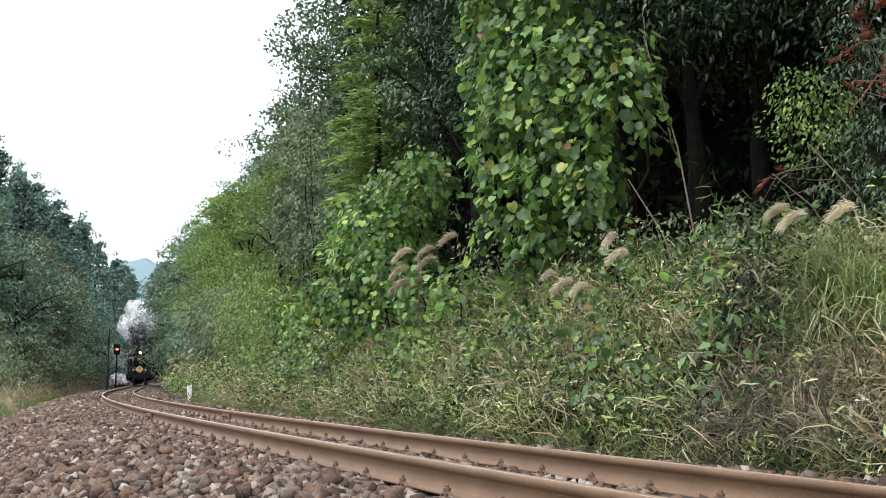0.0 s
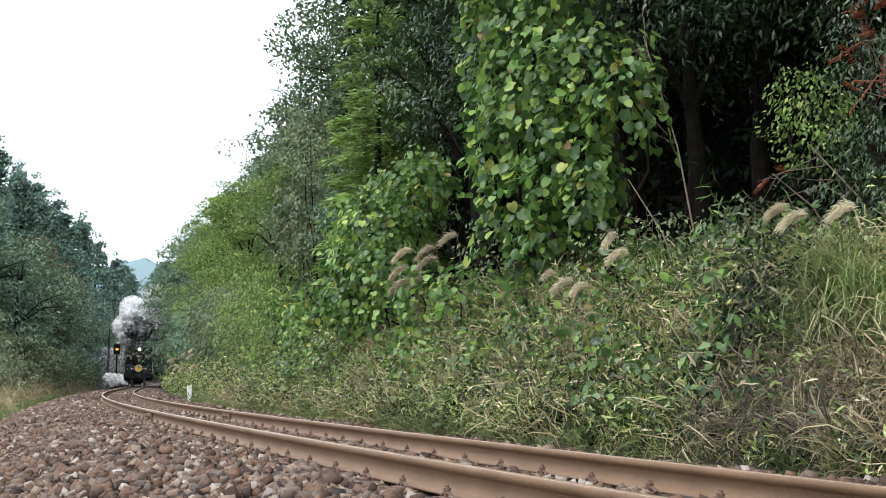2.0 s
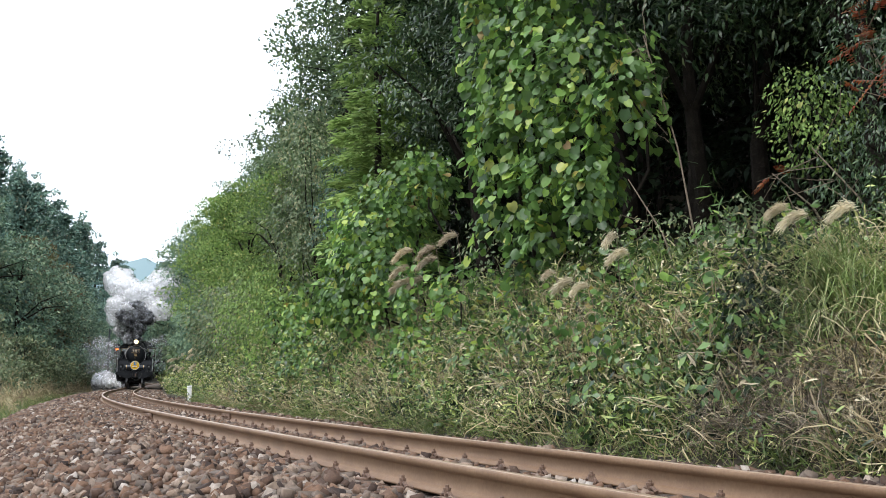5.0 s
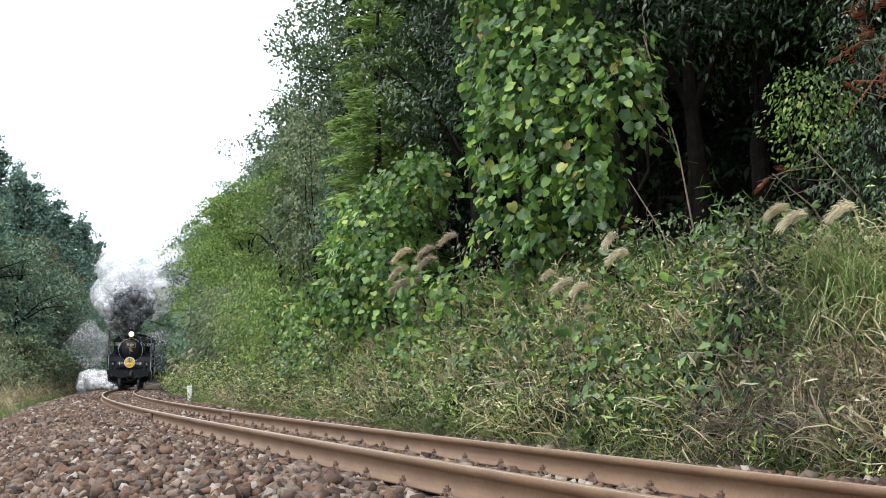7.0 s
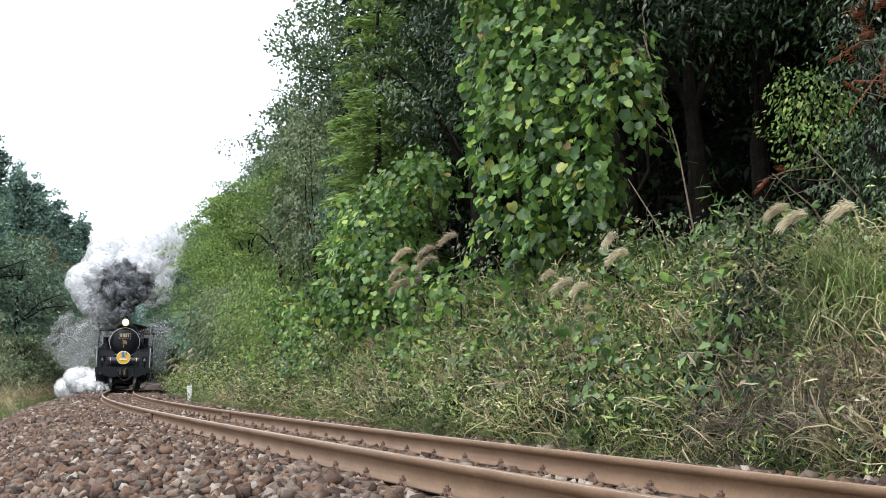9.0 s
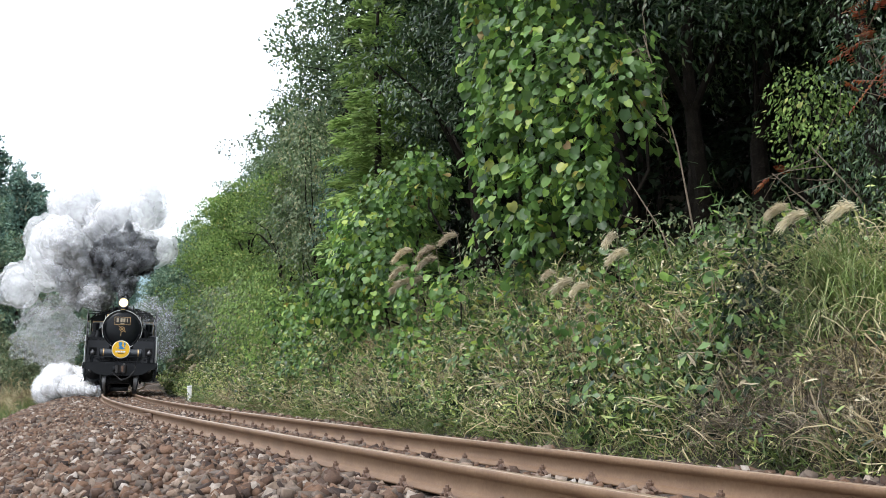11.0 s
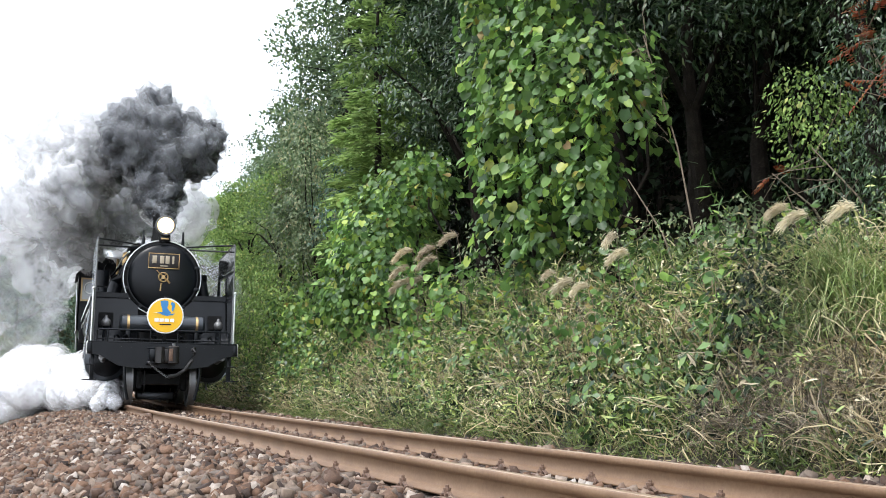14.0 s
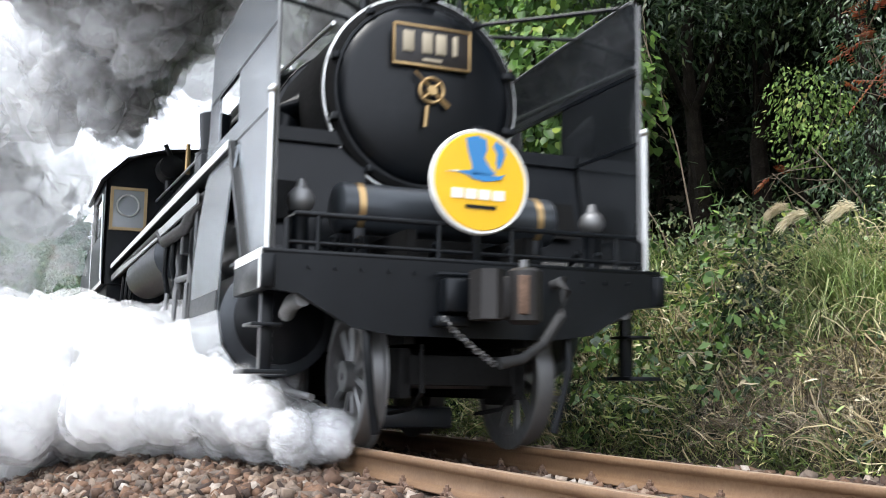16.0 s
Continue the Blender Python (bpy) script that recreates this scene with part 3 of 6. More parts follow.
for k, (s, o, n, ln) in enumerate(((3.05, -3.05, 330, 0.85), (2.6, -3.0, 330, 0.85), (3.2, -3.3, 240, 0.85), (2.2, -2.95, 280, 0.85), (2.85, -2.85, 160, 0.65), (6.4, -3.8, 90, 0.8), (8.2, -3.5, 80, 0.7), (1.8, -3.0, 160, 0.8))):
    tuft("grass_tuft", "long arching bright green grass tuft on the bank", 20 + k, s, o, n, ln, M_TUFT, 0.0115)
for k, (s, o, n, ln) in enumerate(((6.2, -2.9, 90, 0.6), (5.7, -2.8, 90, 0.6), (6.8, -3.0, 80, 0.6), (5.2, -2.7, 80, 0.55), (7.6, -2.7, 80, 0.6), (10.6, -2.7, 90, 0.7), (3.4, -2.6, 80, 0.5), (2.6, -2.5, 120, 0.5), (2.0, -2.6, 120, 0.5), (1.4, -2.5, 100, 0.5), (9.0, -2.6, 90, 0.6), (12.4, -2.5, 80, 0.6), (5.9, -3.2, 80, 0.6), (5.0, -3.0, 80, 0.6), (4.6, -2.8, 70, 0.55))):
    tuft("dry_grass_tuft", "arching straw-coloured grass tuft on the bank", 40 + k, s, o, n, ln, M_DRY, 0.016)


def drape(name, label, seed, balls, leaf, density, material, kind="heart", width=0.95, category="vine", vines=7, strands=0):
    """Leaves hanging over rounded masses (s, o, h, r), with the vine stems that carry them."""
    rng = np.random.default_rng(seed)
    Ps, outs = [], []
    for s, o, h, r in balls:
        n = int(density * 4 * math.pi * r * r)
        d = unit(rng.normal(size=(n, 3)))
        lump = np.sin(3.1 * d[:, 0] + 5 * s) * np.sin(3.7 * d[:, 1] + 3 * h) + 0.6 * np.sin(7.3 * d[:, 2] + 4.1 * d[:, 0] + s)
        far = r * (0.95 + 0.27 * lump) * rng.uniform(0.5, 1.15, n) ** 0.55
        keep = lump + 0.5 * np.sin(9.1 * d[:, 0] + 2 * h) * np.sin(8.3 * d[:, 2] + s) + rng.uniform(-0.45, 0.45, n) > -0.42
        Ps.append((line(s, o, h)[None] + d * far[:, None])[keep])
        outs.append(d[keep])
    if strands:
        for s, o, h, r in balls:
            for _ in range(int(strands * r)):
                a = unit(rng.normal(size=(1, 3)) * np.array([1, 1, 0.4]))[0]
                m = int(rng.integers(5, 13))
                fall = np.cumsum(rng.uniform(0.05, 0.11, m))
                sway = np.cumsum(rng.normal(size=(m, 3)) * 0.02, axis=0)
                Ps.append(line(s, o, h) + a * r * 1.08 + sway - np.array([0, 0, 1.0]) * fall[:, None])
                outs.append(unit(a + rng.normal(size=(m, 3)) * 0.5))
    P, d = np.concatenate(Ps), np.concatenate(outs)
    axis = d * np.array([0.6, 0.6, 0.25]) + np.array([0, 0, -0.75]) + rng.normal(size=P.shape) * 0.4
    normal = d + np.array([0, 0, 0.6]) + rng.normal(size=P.shape) * 0.36
    ob = tagged(new(name), label=label, category=category)
    lf = new("foliage", leaves(P, axis, normal, leaf * rng.uniform(0.5, 1.2, len(P)), width, kind, material, "foliage"))
    lf.parent = ob
    top = [Vector(line(s, o, h)) for s, o, h, r in balls]
    for k in range(vines):
        bm = bmesh.new()
        s, o, h, r = balls[k % len(balls)]
        a = Vector(line(s + rng.uniform(-0.4, 0.4), o - 0.3, float(ground_height(s, o - 0.3)) - 0.05))
        b = top[k % len(balls)]
        pts = [a.lerp(b, f) + Vector(rng.normal(size=3) * 0.12 * (0 < f < 1)) for f in (0, 0.25, 0.5, 0.75, 1)]
        tube(bm, pts, [0.03, 0.026, 0.022, 0.016, 0.01], 6)
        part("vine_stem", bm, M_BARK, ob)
    return ob


drape("kudzu_curtain", "tall curtain of broad bright green kudzu leaves", 60, ((9.3, -3.8, 6.5, 0.8), (9.6, -3.7, 5.5, 0.75), (8.7, -3.9, 5.7, 0.6), (9.8, -3.7, 4.6, 0.6), (8.8, -3.8, 4.5, 0.8), (7.9, -3.9, 4.2, 0.65), (7.1, -3.9, 3.75, 0.42), (9.1, -3.6, 3.6, 0.65), (8.1, -3.7, 3.2, 0.6), (9.0, -3.4, 2.7, 0.5), (9.9, -3.6, 3.8, 0.45), (7.5, -3.7, 2.7, 0.4), (10.1, -3.7, 6.1, 0.5), (8.4, -3.5, 2.3, 0.4)), 0.13, 74, M_KUDZU, strands=20)
drape("kudzu_mound", "sprawling mound of broad green kudzu leaves on the bank", 61, ((15.4, -3.2, 3.0, 0.5), (14.4, -3.3, 3.2, 0.65), (13.3, -3.5, 3.6, 0.6), (12.6, -3.6, 3.7, 0.4), (14.8, -3.0, 2.4, 0.6), (13.5, -3.1, 2.7, 0.7), (12.8, -3.0, 2.2, 0.5), (15.4, -2.8, 1.9, 0.45), (14.2, -2.8, 1.8, 0.5)), 0.118, 120, M_KUDZU, strands=8)
drape("creeping_kudzu", "low kudzu leaves creeping down the bank", 62, ((17.5, -2.7, 1.3, 0.5), (12.0, -2.7, 1.4, 0.45), (11.0, -2.9, 1.6, 0.5), (9.6, -2.9, 1.6, 0.4), (18.8, -2.8, 1.7, 0.6), (4.9, -3.6, 1.45, 0.35)), 0.1, 70, M_KUDZU, vines=4)

# shrubs on the bank, one by one: s, o, h, r of their masses
for name, label, seed, balls, leaf, dens, mat, kind, w in (
    ("grey_shrub", "tall grey-green shrub with small leaves", 70, ((23.4, -4.0, 6.2, 1.0), (22.9, -4.1, 5.0, 1.0), (23.8, -4.0, 4.4, 1.0), (22.6, -3.9, 3.4, 0.9), (24.2, -4.3, 7.0, 0.8)), 0.11, 130, M_GREY, "oval", 0.45),
    ("small_cypress", "young dark green cypress", 71, ((19.6, -4.0, 4.4, 0.6), (19.4, -4.0, 3.7, 0.7), (19.5, -4.0, 5.1, 0.4)), 0.13, 150, M_CEDAR, "lance", 0.22),
    ("bank_bush", "rounded olive-green bush on the bank", 72, ((23.0, -3.2, 2.2, 1.0), (25.0, -3.3, 2.4, 1.1), (27.4, -3.4, 2.3, 1.2), (21.2, -3.0, 1.6, 0.8)), 0.11, 140, M_BRIGHT, "oval", 0.5),
    ("bank_bush", "grey-green bush on the bank", 73, ((29.0, -3.0, 1.6, 0.9), (31.0, -3.3, 2.5, 1.2), (33.5, -3.4, 2.4, 1.2), (36.0, -3.5, 2.7, 1.3)), 0.13, 125, M_GREY, "oval", 0.5),
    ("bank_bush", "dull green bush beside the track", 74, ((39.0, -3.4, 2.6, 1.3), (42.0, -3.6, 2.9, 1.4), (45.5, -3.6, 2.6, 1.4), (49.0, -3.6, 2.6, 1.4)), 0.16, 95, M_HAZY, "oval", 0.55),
    ("bank_bush", "dark green bush beside the far track", 75, ((56.0, -3.4, 1.8, 1.2), (60.0, -3.4, 2.0, 1.3), (66.0, -3.4, 2.0, 1.4), (74.0, -3.4, 2.0, 1.4), (84.0, -3.4, 1.8, 1.3)), 0.22, 55, M_SKYLINE, "oval", 0.55),
    ("low_bush", "low dark leafy bush at the foot of the bank", 76, ((15.5, -2.4, 0.5, 0.5), (16.6, -2.5, 0.8, 0.6), (14.6, -2.5, 0.7, 0.45), (4.5, -2.35, 0.3, 0.5), (5.1, -2.4, 0.5, 0.45), (3.3, -2.45, 0.6, 0.4), (8.2, -2.5, 0.5, 0.4), (10.2, -2.5, 0.7, 0.45), (7.4, -2.7, 1.0, 0.35)), 0.1, 140, M_WEED, "oval", 0.6),
    ("yellow_shrub", "yellowish green leafy shrub at the wood's edge", 77, ((4.75, -4.4, 3.15, 0.34), (4.65, -4.4, 2.8, 0.4), (4.35, -4.4, 2.9, 0.3)), 0.06, 380, M_BRIGHT, "oval", 0.55),
    ("mixed_shrub", "dark mixed shrub at the wood's edge", 78, ((4.2, -4.7, 3.1, 0.6), (3.8, -4.8, 2.4, 0.7), (3.4, -4.6, 3.6, 0.7), (4.0, -4.5, 1.9, 0.5), (3.2, -4.6, 2.9, 0.6), (4.3, -4.9, 3.8, 0.6), (3.6, -4.4, 2.0, 0.6), (3.0, -4.5, 2.3, 0.6), (4.6, -4.6, 2.2, 0.5)), 0.075, 300, M_OAK, "lance", 0.3),
    # Near-black shrub added where the bank has only a shaded hollow.
    ("shade_tinted_shrub", "dark shrub added for the shade of a hollow in the bank", 94, ((3.65, -2.9, 1.0, 0.33), (3.55, -2.75, 0.7, 0.3), (3.7, -3.15, 1.35, 0.33)), 0.07, 330, M_DEEP, "oval", 0.5),
    ("laurel_shrub", "leafy olive shrub on the bank's shoulder", 79, ((5.6, -4.0, 1.8, 0.4), (4.9, -3.9, 1.75, 0.4), (6.6, -4.0, 1.9, 0.4), (7.4, -3.7, 1.8, 0.4), (10.6, -3.8, 2.2, 0.5)), 0.08, 180, M_GREY, "oval", 0.55),
):
    drape(name, label, seed, balls, leaf, dens, mat, kind, w, "shrub", 5)


def layered_tree(name, label, seed, s, o, height, reach, tiers, material):
    """A cypress with flat feathery sprays on level boughs."""
    rng = np.random.default_rng(seed)
    ob = tagged(new(name), label=label, category="tree")
    foot = line(s, o, ground_height(s, o)) - np.array([0, 0, 0.2])
    bm = bmesh.new()
    tube(bm, [Vector(foot) + Vector((0.05 * math.sin(k), 0.05 * math.cos(k), height * k / 6)) for k in range(7)], [0.16 - 0.022 * k for k in range(7)], 8)
    part("trunk", bm, M_BARK, ob)
    P, A = [], []
    for k in range(tiers):
        f = 0.3 + 0.68 * k / tiers
        a = k * 2.4 + rng.uniform(-0.4, 0.4)
        r = reach * (1.08 - f) ** 0.6 * rng.uniform(0.75, 1.15)
        d = np.array([math.cos(a), math.sin(a), -0.12])
        n = int(190 * r)
        u = rng.uniform(0.15, 1, n)
        side = np.array([-d[1], d[0], 0])
        w = rng.normal(size=n) * 0.24 * r * (1.1 - u)
        Q = foot + np.array([0, 0, height * f]) + d * (u * r)[:, None] + side * w[:, None] + np.array([0, 0, 1.0]) * (-0.12 * u**2 * r + rng.normal(size=n) * 0.06)[:, None]
        P.append(Q)
        A.append(d + side * np.sign(w)[:, None] * 0.6 + rng.normal(size=(n, 3)) * 0.25)
    P, A = np.concatenate(P), np.concatenate(A)
    lf = new("crown", leaves(P, A, np.array([0, 0, 1.0]) + rng.normal(size=P.shape) * 0.4, 0.2 * rng.uniform(0.6, 1.3, len(P)), 0.32, "oval", material, "crown"))
    lf.parent = ob
    return ob


layered_tree("cypress_tree", "feathery yellow-green cypress with level sprays", 80, 20.8, -5.2, 8.2, 2.0, 50, M_CYPRESS)
layered_tree("cypress_tree", "feathery light green cypress above the bank", 81, 18.2, -4.5, 5.6, 1.8, 36, M_CYPRESS)
layered_tree("cypress_tree", "tall feathery cypress behind the grey shrub", 82, 25.2, -6.6, 12.0, 2.0, 60, M_CYPRESS)

near_oak = make_tree("glossy_oak", "glossy dark evergreen oak with drooping long leaves", 90, 9.5, 2.7, 0.34, 210, 62, 0.15, 0.3, "lance", M_OAK, "round", 0.62, 0.7, 0.16, group="glossy oaks over the bank")
grove(near_oak, [(16.6, -6.2, 0, 1.0), (14.6, -6.9, 210, 0.95), (10.6, -7.2, 130, 0.95), (12.6, -7.2, 60, 1.05), (21.5, -8.5, 200, 1.2), (7.4, -7.6, 250, 0.95), (8.9, -6.1, 100, 0.85), (6.0, -6.6, 330, 0.85), (3.0, -7.4, 20, 1.0)])
tall_oak = make_tree("tall_oak", "tall broad evergreen tree against the sky", 91, 13.5, 3.3, 0.12, 105, 210, 0.17, 0.6, "oval", M_SKYLINE, "round", 1.05, 0.4, 0.22, group="tall trees on the skyline")
grove(tall_oak, [(30.0, -6.9, 40, 0.92), (36.0, -7.6, 170, 0.84), (25.5, -10.5, 290, 1.15), (44.0, -7.4, 80, 0.78), (56.0, -8.0, 210, 0.78), (68.0, -8.0, 330, 0.9)])
# the wood behind the bank, its darkness put into the leaf colour
wood_tree = make_tree("wood_tree", "tall tree in the wood, its leaves coloured dark for shade", 92, 11.5, 2.9, 0.28, 220, 26, 0.25, 0.5, "oval", M_DEEP, "round", 0.75, 0.4, 0.14, group="trees of the dark wood")
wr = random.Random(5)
# Trees outside the view are added to close the canopy against the sky.
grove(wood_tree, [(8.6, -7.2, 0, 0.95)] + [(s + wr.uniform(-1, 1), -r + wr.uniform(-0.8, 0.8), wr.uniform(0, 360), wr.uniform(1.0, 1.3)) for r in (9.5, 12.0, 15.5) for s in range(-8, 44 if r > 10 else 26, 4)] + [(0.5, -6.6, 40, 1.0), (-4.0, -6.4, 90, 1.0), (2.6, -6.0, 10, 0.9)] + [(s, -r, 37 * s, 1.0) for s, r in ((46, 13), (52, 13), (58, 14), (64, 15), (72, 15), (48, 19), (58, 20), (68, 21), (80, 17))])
wood_shrub = make_tree("wood_shrub", "undergrowth shrub in the wood, coloured dark for shade", 93, 3.2, 1.6, 0.02, 110, 26, 0.19, 0.4, "oval", M_DEEP, "round", 0.5, 0.3, 0.05, group="undergrowth of the wood")
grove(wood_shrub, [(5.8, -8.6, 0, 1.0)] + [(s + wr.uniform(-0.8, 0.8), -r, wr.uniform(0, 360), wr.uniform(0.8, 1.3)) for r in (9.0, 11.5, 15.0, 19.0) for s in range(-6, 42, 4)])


def pampas(name, label, seed, s, o, h, lean, length, material):
    """A stem with a drooping feathery plume; lean: how far along the line its head leans before it hangs over towards the track."""
    rng = np.random.default_rng(seed)
    ob = tagged(new(name), label=label, category="pampas grass", group="pampas plumes on the bank")
    foot = Vector(line(s, o, float(ground_height(s, o)) - 0.03))
    top = Vector(line(s + lean, o + 0.1, h))
    along, left = line_dirs(np.array([s]))
    way = (Vector(left[0]) * 0.85 + Vector(along[0]) * (0.45 if lean > 0 else -0.45)).normalized()
    bm = bmesh.new()
    mid = foot.lerp(top, 0.55) + Vector((0, 0, 0.12))
    tube(bm, [foot, mid, top], [0.006, 0.005, 0.004], 5)
    part("stem", bm, M_TWIG, ob)
    n = 520
    u = rng.uniform(0, 1, n)
    spine = np.array(top)[None] + np.array(way)[None] * (u * length * 0.85)[:, None] + np.array([0, 0, 1.0])[None] * (length * (0.22 * u - 0.62 * u**2))[:, None]
    P = spine + rng.normal(size=(n, 3)) * 0.016
    axis = np.array(way)[None] * 0.9 + np.array([0, 0, 0.1])[None] - np.array([0, 0, 1.0])[None] * (1.3 * u)[:, None] + rng.normal(size=(n, 3)) * 0.24
    lf = new("plume", leaves(P, axis, rng.normal(size=(n, 3)), length * 0.42 * rng.uniform(0.5, 1.1, n), 0.06, "lance", material, "plume"))
    lf.parent = ob


for k, (s, o, h, lean, ln, pale) in enumerate((
    (6.15, -3.2, 1.88, -0.1, 0.24, 1), (5.8, -3.2, 1.7, 0.05, 0.22, 1), (6.55, -3.0, 1.47, 0.05, 0.23, 1), (6.25, -3.0, 1.4, 0.05, 0.18, 1), (7.1, -3.1, 1.62, 0.1, 0.14, 0),
    (11.2, -3.0, 2.34, 0.25, 0.3, 0), (11.3, -3.0, 2.1, 0.25, 0.3, 0), (11.2, -3.0, 1.9, 0.3, 0.32, 0), (10.5, -3.1, 2.3, 0.25, 0.28, 0), (10.5, -3.1, 2.15, 0.2, 0.3, 0), (10.7, -3.0, 1.88, 0.2, 0.26, 0), (10.3, -3.3, 2.46, 0.15, 0.26, 0),
    (3.75, -3.7, 1.82, 0.1, 0.24, 1), (3.2, -3.7, 1.8, 0.1, 0.23, 1), (2.95, -3.7, 1.76, -0.1, 0.22, 1), (4.1, -3.8, 1.94, 0.1, 0.2, 0), (4.3, -3.6, 1.4, -0.12, 0.18, 0),
)):
    pampas("pampas_grass", "cream pampas plume nodding on a thin stem" if pale else "brownish pampas plume bent over by the wind", 100 + k, s, o, h, lean, ln, M_PLUME if pale else M_PLUME_DARK)
pr = random.Random(9)
for k in range(12):
    pampas("pampas_grass", "pale pampas plume beside the far track", 130 + k, 36 + k * 1.6 + pr.uniform(-0.5, 0.5), -2.5 - pr.uniform(0, 0.5), 0.9 + pr.uniform(0, 0.9), pr.choice((-0.3, 0.3)), 0.3, M_PLUME)


def branch(name, label, seed, s, o, h, twigs, reach, red):
    """A bare twiggy branch from the wood's edge, with red leaflets where it still carries any."""
    rng = np.random.default_rng(seed)
    ob = tagged(new(name), label=label, category="branch")
    along, left = line_dirs(np.array([s]))
    a0, l0 = Vector(along[0]), Vector(left[0])
    foot = Vector(line(s - 0.6, o - 0.3, float(ground_height(s, o)) - 0.05))
    hub = Vector(line(s, o, h))
    bm = bmesh.new()
    tube(bm, [foot, foot.lerp(hub, 0.5) + Vector((0.06, 0, 0.1)), hub], [0.013, 0.01, 0.006], 6)
    part("stem", bm, M_TWIG, ob)
    P, A = [], []
    for k in range(twigs):
        d = (a0 * rng.uniform(-0.8, 1.0) + l0 * rng.uniform(-0.2, 0.6) + Vector((0, 0, rng.uniform(-0.5, 0.9)))).normalized() * reach * rng.uniform(0.5, 1.1)
        st = foot.lerp(hub, rng.uniform(0.55, 1.0))
        bend = Vector(rng.normal(size=3) * 0.06)
        pts = [st, st + d * 0.5 + bend, st + d + bend * 0.5 + Vector((0, 0, -0.08))]
        bm = bmesh.new()
        tube(bm, pts, [0.006, 0.004, 0.002], 5)
        part("twig", bm, M_TWIG, ob)
        if red:
            for f in np.linspace(0.45, 1, 9):
                q = pts[1].lerp(pts[2], (f - 0.45) / 0.55)
                sd = d.cross(Vector((0, 0, 1))).normalized()
                for sg in (1, -1):
                    P.append(q)
                    A.append(sd * sg + d.normalized() * 0.5 + Vector((0, 0, -0.35)))
    if red:
        P, A = np.array([list(p) for p in P]), np.array([list(p) for p in A])
        lf = new("foliage", leaves(P, A, np.array([0, 0, 1.0]) + rng.normal(size=P.shape) * 0.4, 0.062 * rng.uniform(0.7, 1.2, len(P)), 0.36, "lance", M_RED, "foliage"))
        lf.parent = ob
        tagged(lf, label="red autumn leaflets")


branch("sumac", "sumac sapling with red autumn leaves", 150, 3.75, -4.2, 3.5, 9, 0.5, True)
branch("sumac", "sumac sapling with scarlet leaflets and thin twigs", 151, 3.4, -4.1, 3.75, 8, 0.5, True)
branch("sumac", "small sumac twig with a few red leaves", 152, 5.1, -4.3, 2.45, 3, 0.3, True)
branch("bare_branch", "bare pale broken branch at the wood's edge", 153, 4.2, -4.0, 2.5, 8, 0.8, False)
branch("bare_branch", "bare twiggy dead sapling beside the kudzu", 154, 7.0, -4.1, 4.4, 12, 0.8, False)
branch("bare_branch", "thin leaning dead sapling among the vines", 155, 6.6, -3.6, 2.6, 5, 0.5, False)

# taller bamboo canes at the shoulder of the bank
s, o = np.array([5.6, 5.9, 6.2, 6.5, 5.8, 6.1, 6.9, 7.2]), np.array([-4.4, -4.5, -4.3, -4.6, -4.7, -4.2, -4.4, -4.6])
stuff("bamboo_canes", shoots(160, np.repeat(s, 3), np.repeat(o, 3), 1.0, 14, 0.2, 0.12, "lance", M_WEED, "bamboo_canes", 0.1, 0.5), "slender bamboo canes with long drooping leaves at the wood's edge", "bamboo")

# wooded ridge in the far distance, its haze made with a pale blue glow
def ridge():
    m, n, l, b = shader("haze_glow_ridge", (0.10, 0.145, 0.16), 1.0)
    # Emission stands in for the haze of distance; the ridge is no light source.
    b.inputs["Emission Color"].default_value = (0.52, 0.74, 0.80, 1)
    b.inputs["Emission Strength"].default_value = 0.3
    X = np.linspace(-900, 100, 90)
    top = 186 + 10 * np.sin(X / 55) + 7 * np.sin(X / 17 + 1) + 3 * np.sin(X / 6.0)
    P = np.concatenate([np.stack([X, np.full(90, 1300.0), np.full(90, -5.0)], 1), np.stack([X, 1300 + 60 + 0 * X, 0.62 * top], 1), np.stack([X, np.full(90, 1450.0), top], 1)])
    i = np.arange(89)
    idx = np.concatenate([np.stack([i + k * 90, i + 1 + k * 90, i + 1 + (k + 1) * 90, i + (k + 1) * 90], 1) for k in (0, 1)]).ravel()
    tagged(new("backdrop_ridge", array_mesh("backdrop_ridge", P, np.full(178, 4), idx, m, True)), label="wooded ridge far away, its haze painted in as a pale blue glow", category="hill", kind="structure")


ridge()
# ---- the locomotive: l runs back from its front beam, o to its right-hand flank, h up from the rails ----
def paint(name, base, rough, metal=0.0, dirt=0.5, coat=0.0, shine=0.5):
    """Painted or bare metal with grime in broad stains and fine grain."""
    m, n, l, b = shader(name, base, rough, metal)
    a = noise_node(n, l, 2.2, 5.0)
    f = noise_node(n, l, 30.0, 4.0, 0.7)
    tone = ramp(n, [(0.3, tuple(c * (1 - dirt * 0.6) for c in base)), (0.55, base), (0.8, tuple(min(1, c * (1 + dirt * 0.5) + 0.01 * dirt) for c in base))])
    l.new(a.outputs["Fac"], tone.inputs["Fac"])
    l.new(tone.outputs["Color"], b.inputs["Base Color"])
    rr = n.new("ShaderNodeMapRange")
    rr.inputs["To Min"].default_value, rr.inputs["To Max"].default_value = rough * 0.7, min(1.0, rough * 1.5)
    l.new(f.outputs["Fac"], rr.inputs["Value"])
    l.new(rr.outputs["Result"], b.inputs["Roughness"])
    b.inputs["Coat Weight"].default_value = coat
    b.inputs["Specular IOR Level"].default_value = shine
    bump(n, l, b, f.outputs["Fac"], 0.08, 0.004)
    return m


def glow(name, colour, strength):
    m, n, l, b = shader(name, colour, 0.3)
    b.inputs["Emission Color"].default_value = (*colour, 1)
    b.inputs["Emission Strength"].default_value = strength
    return m


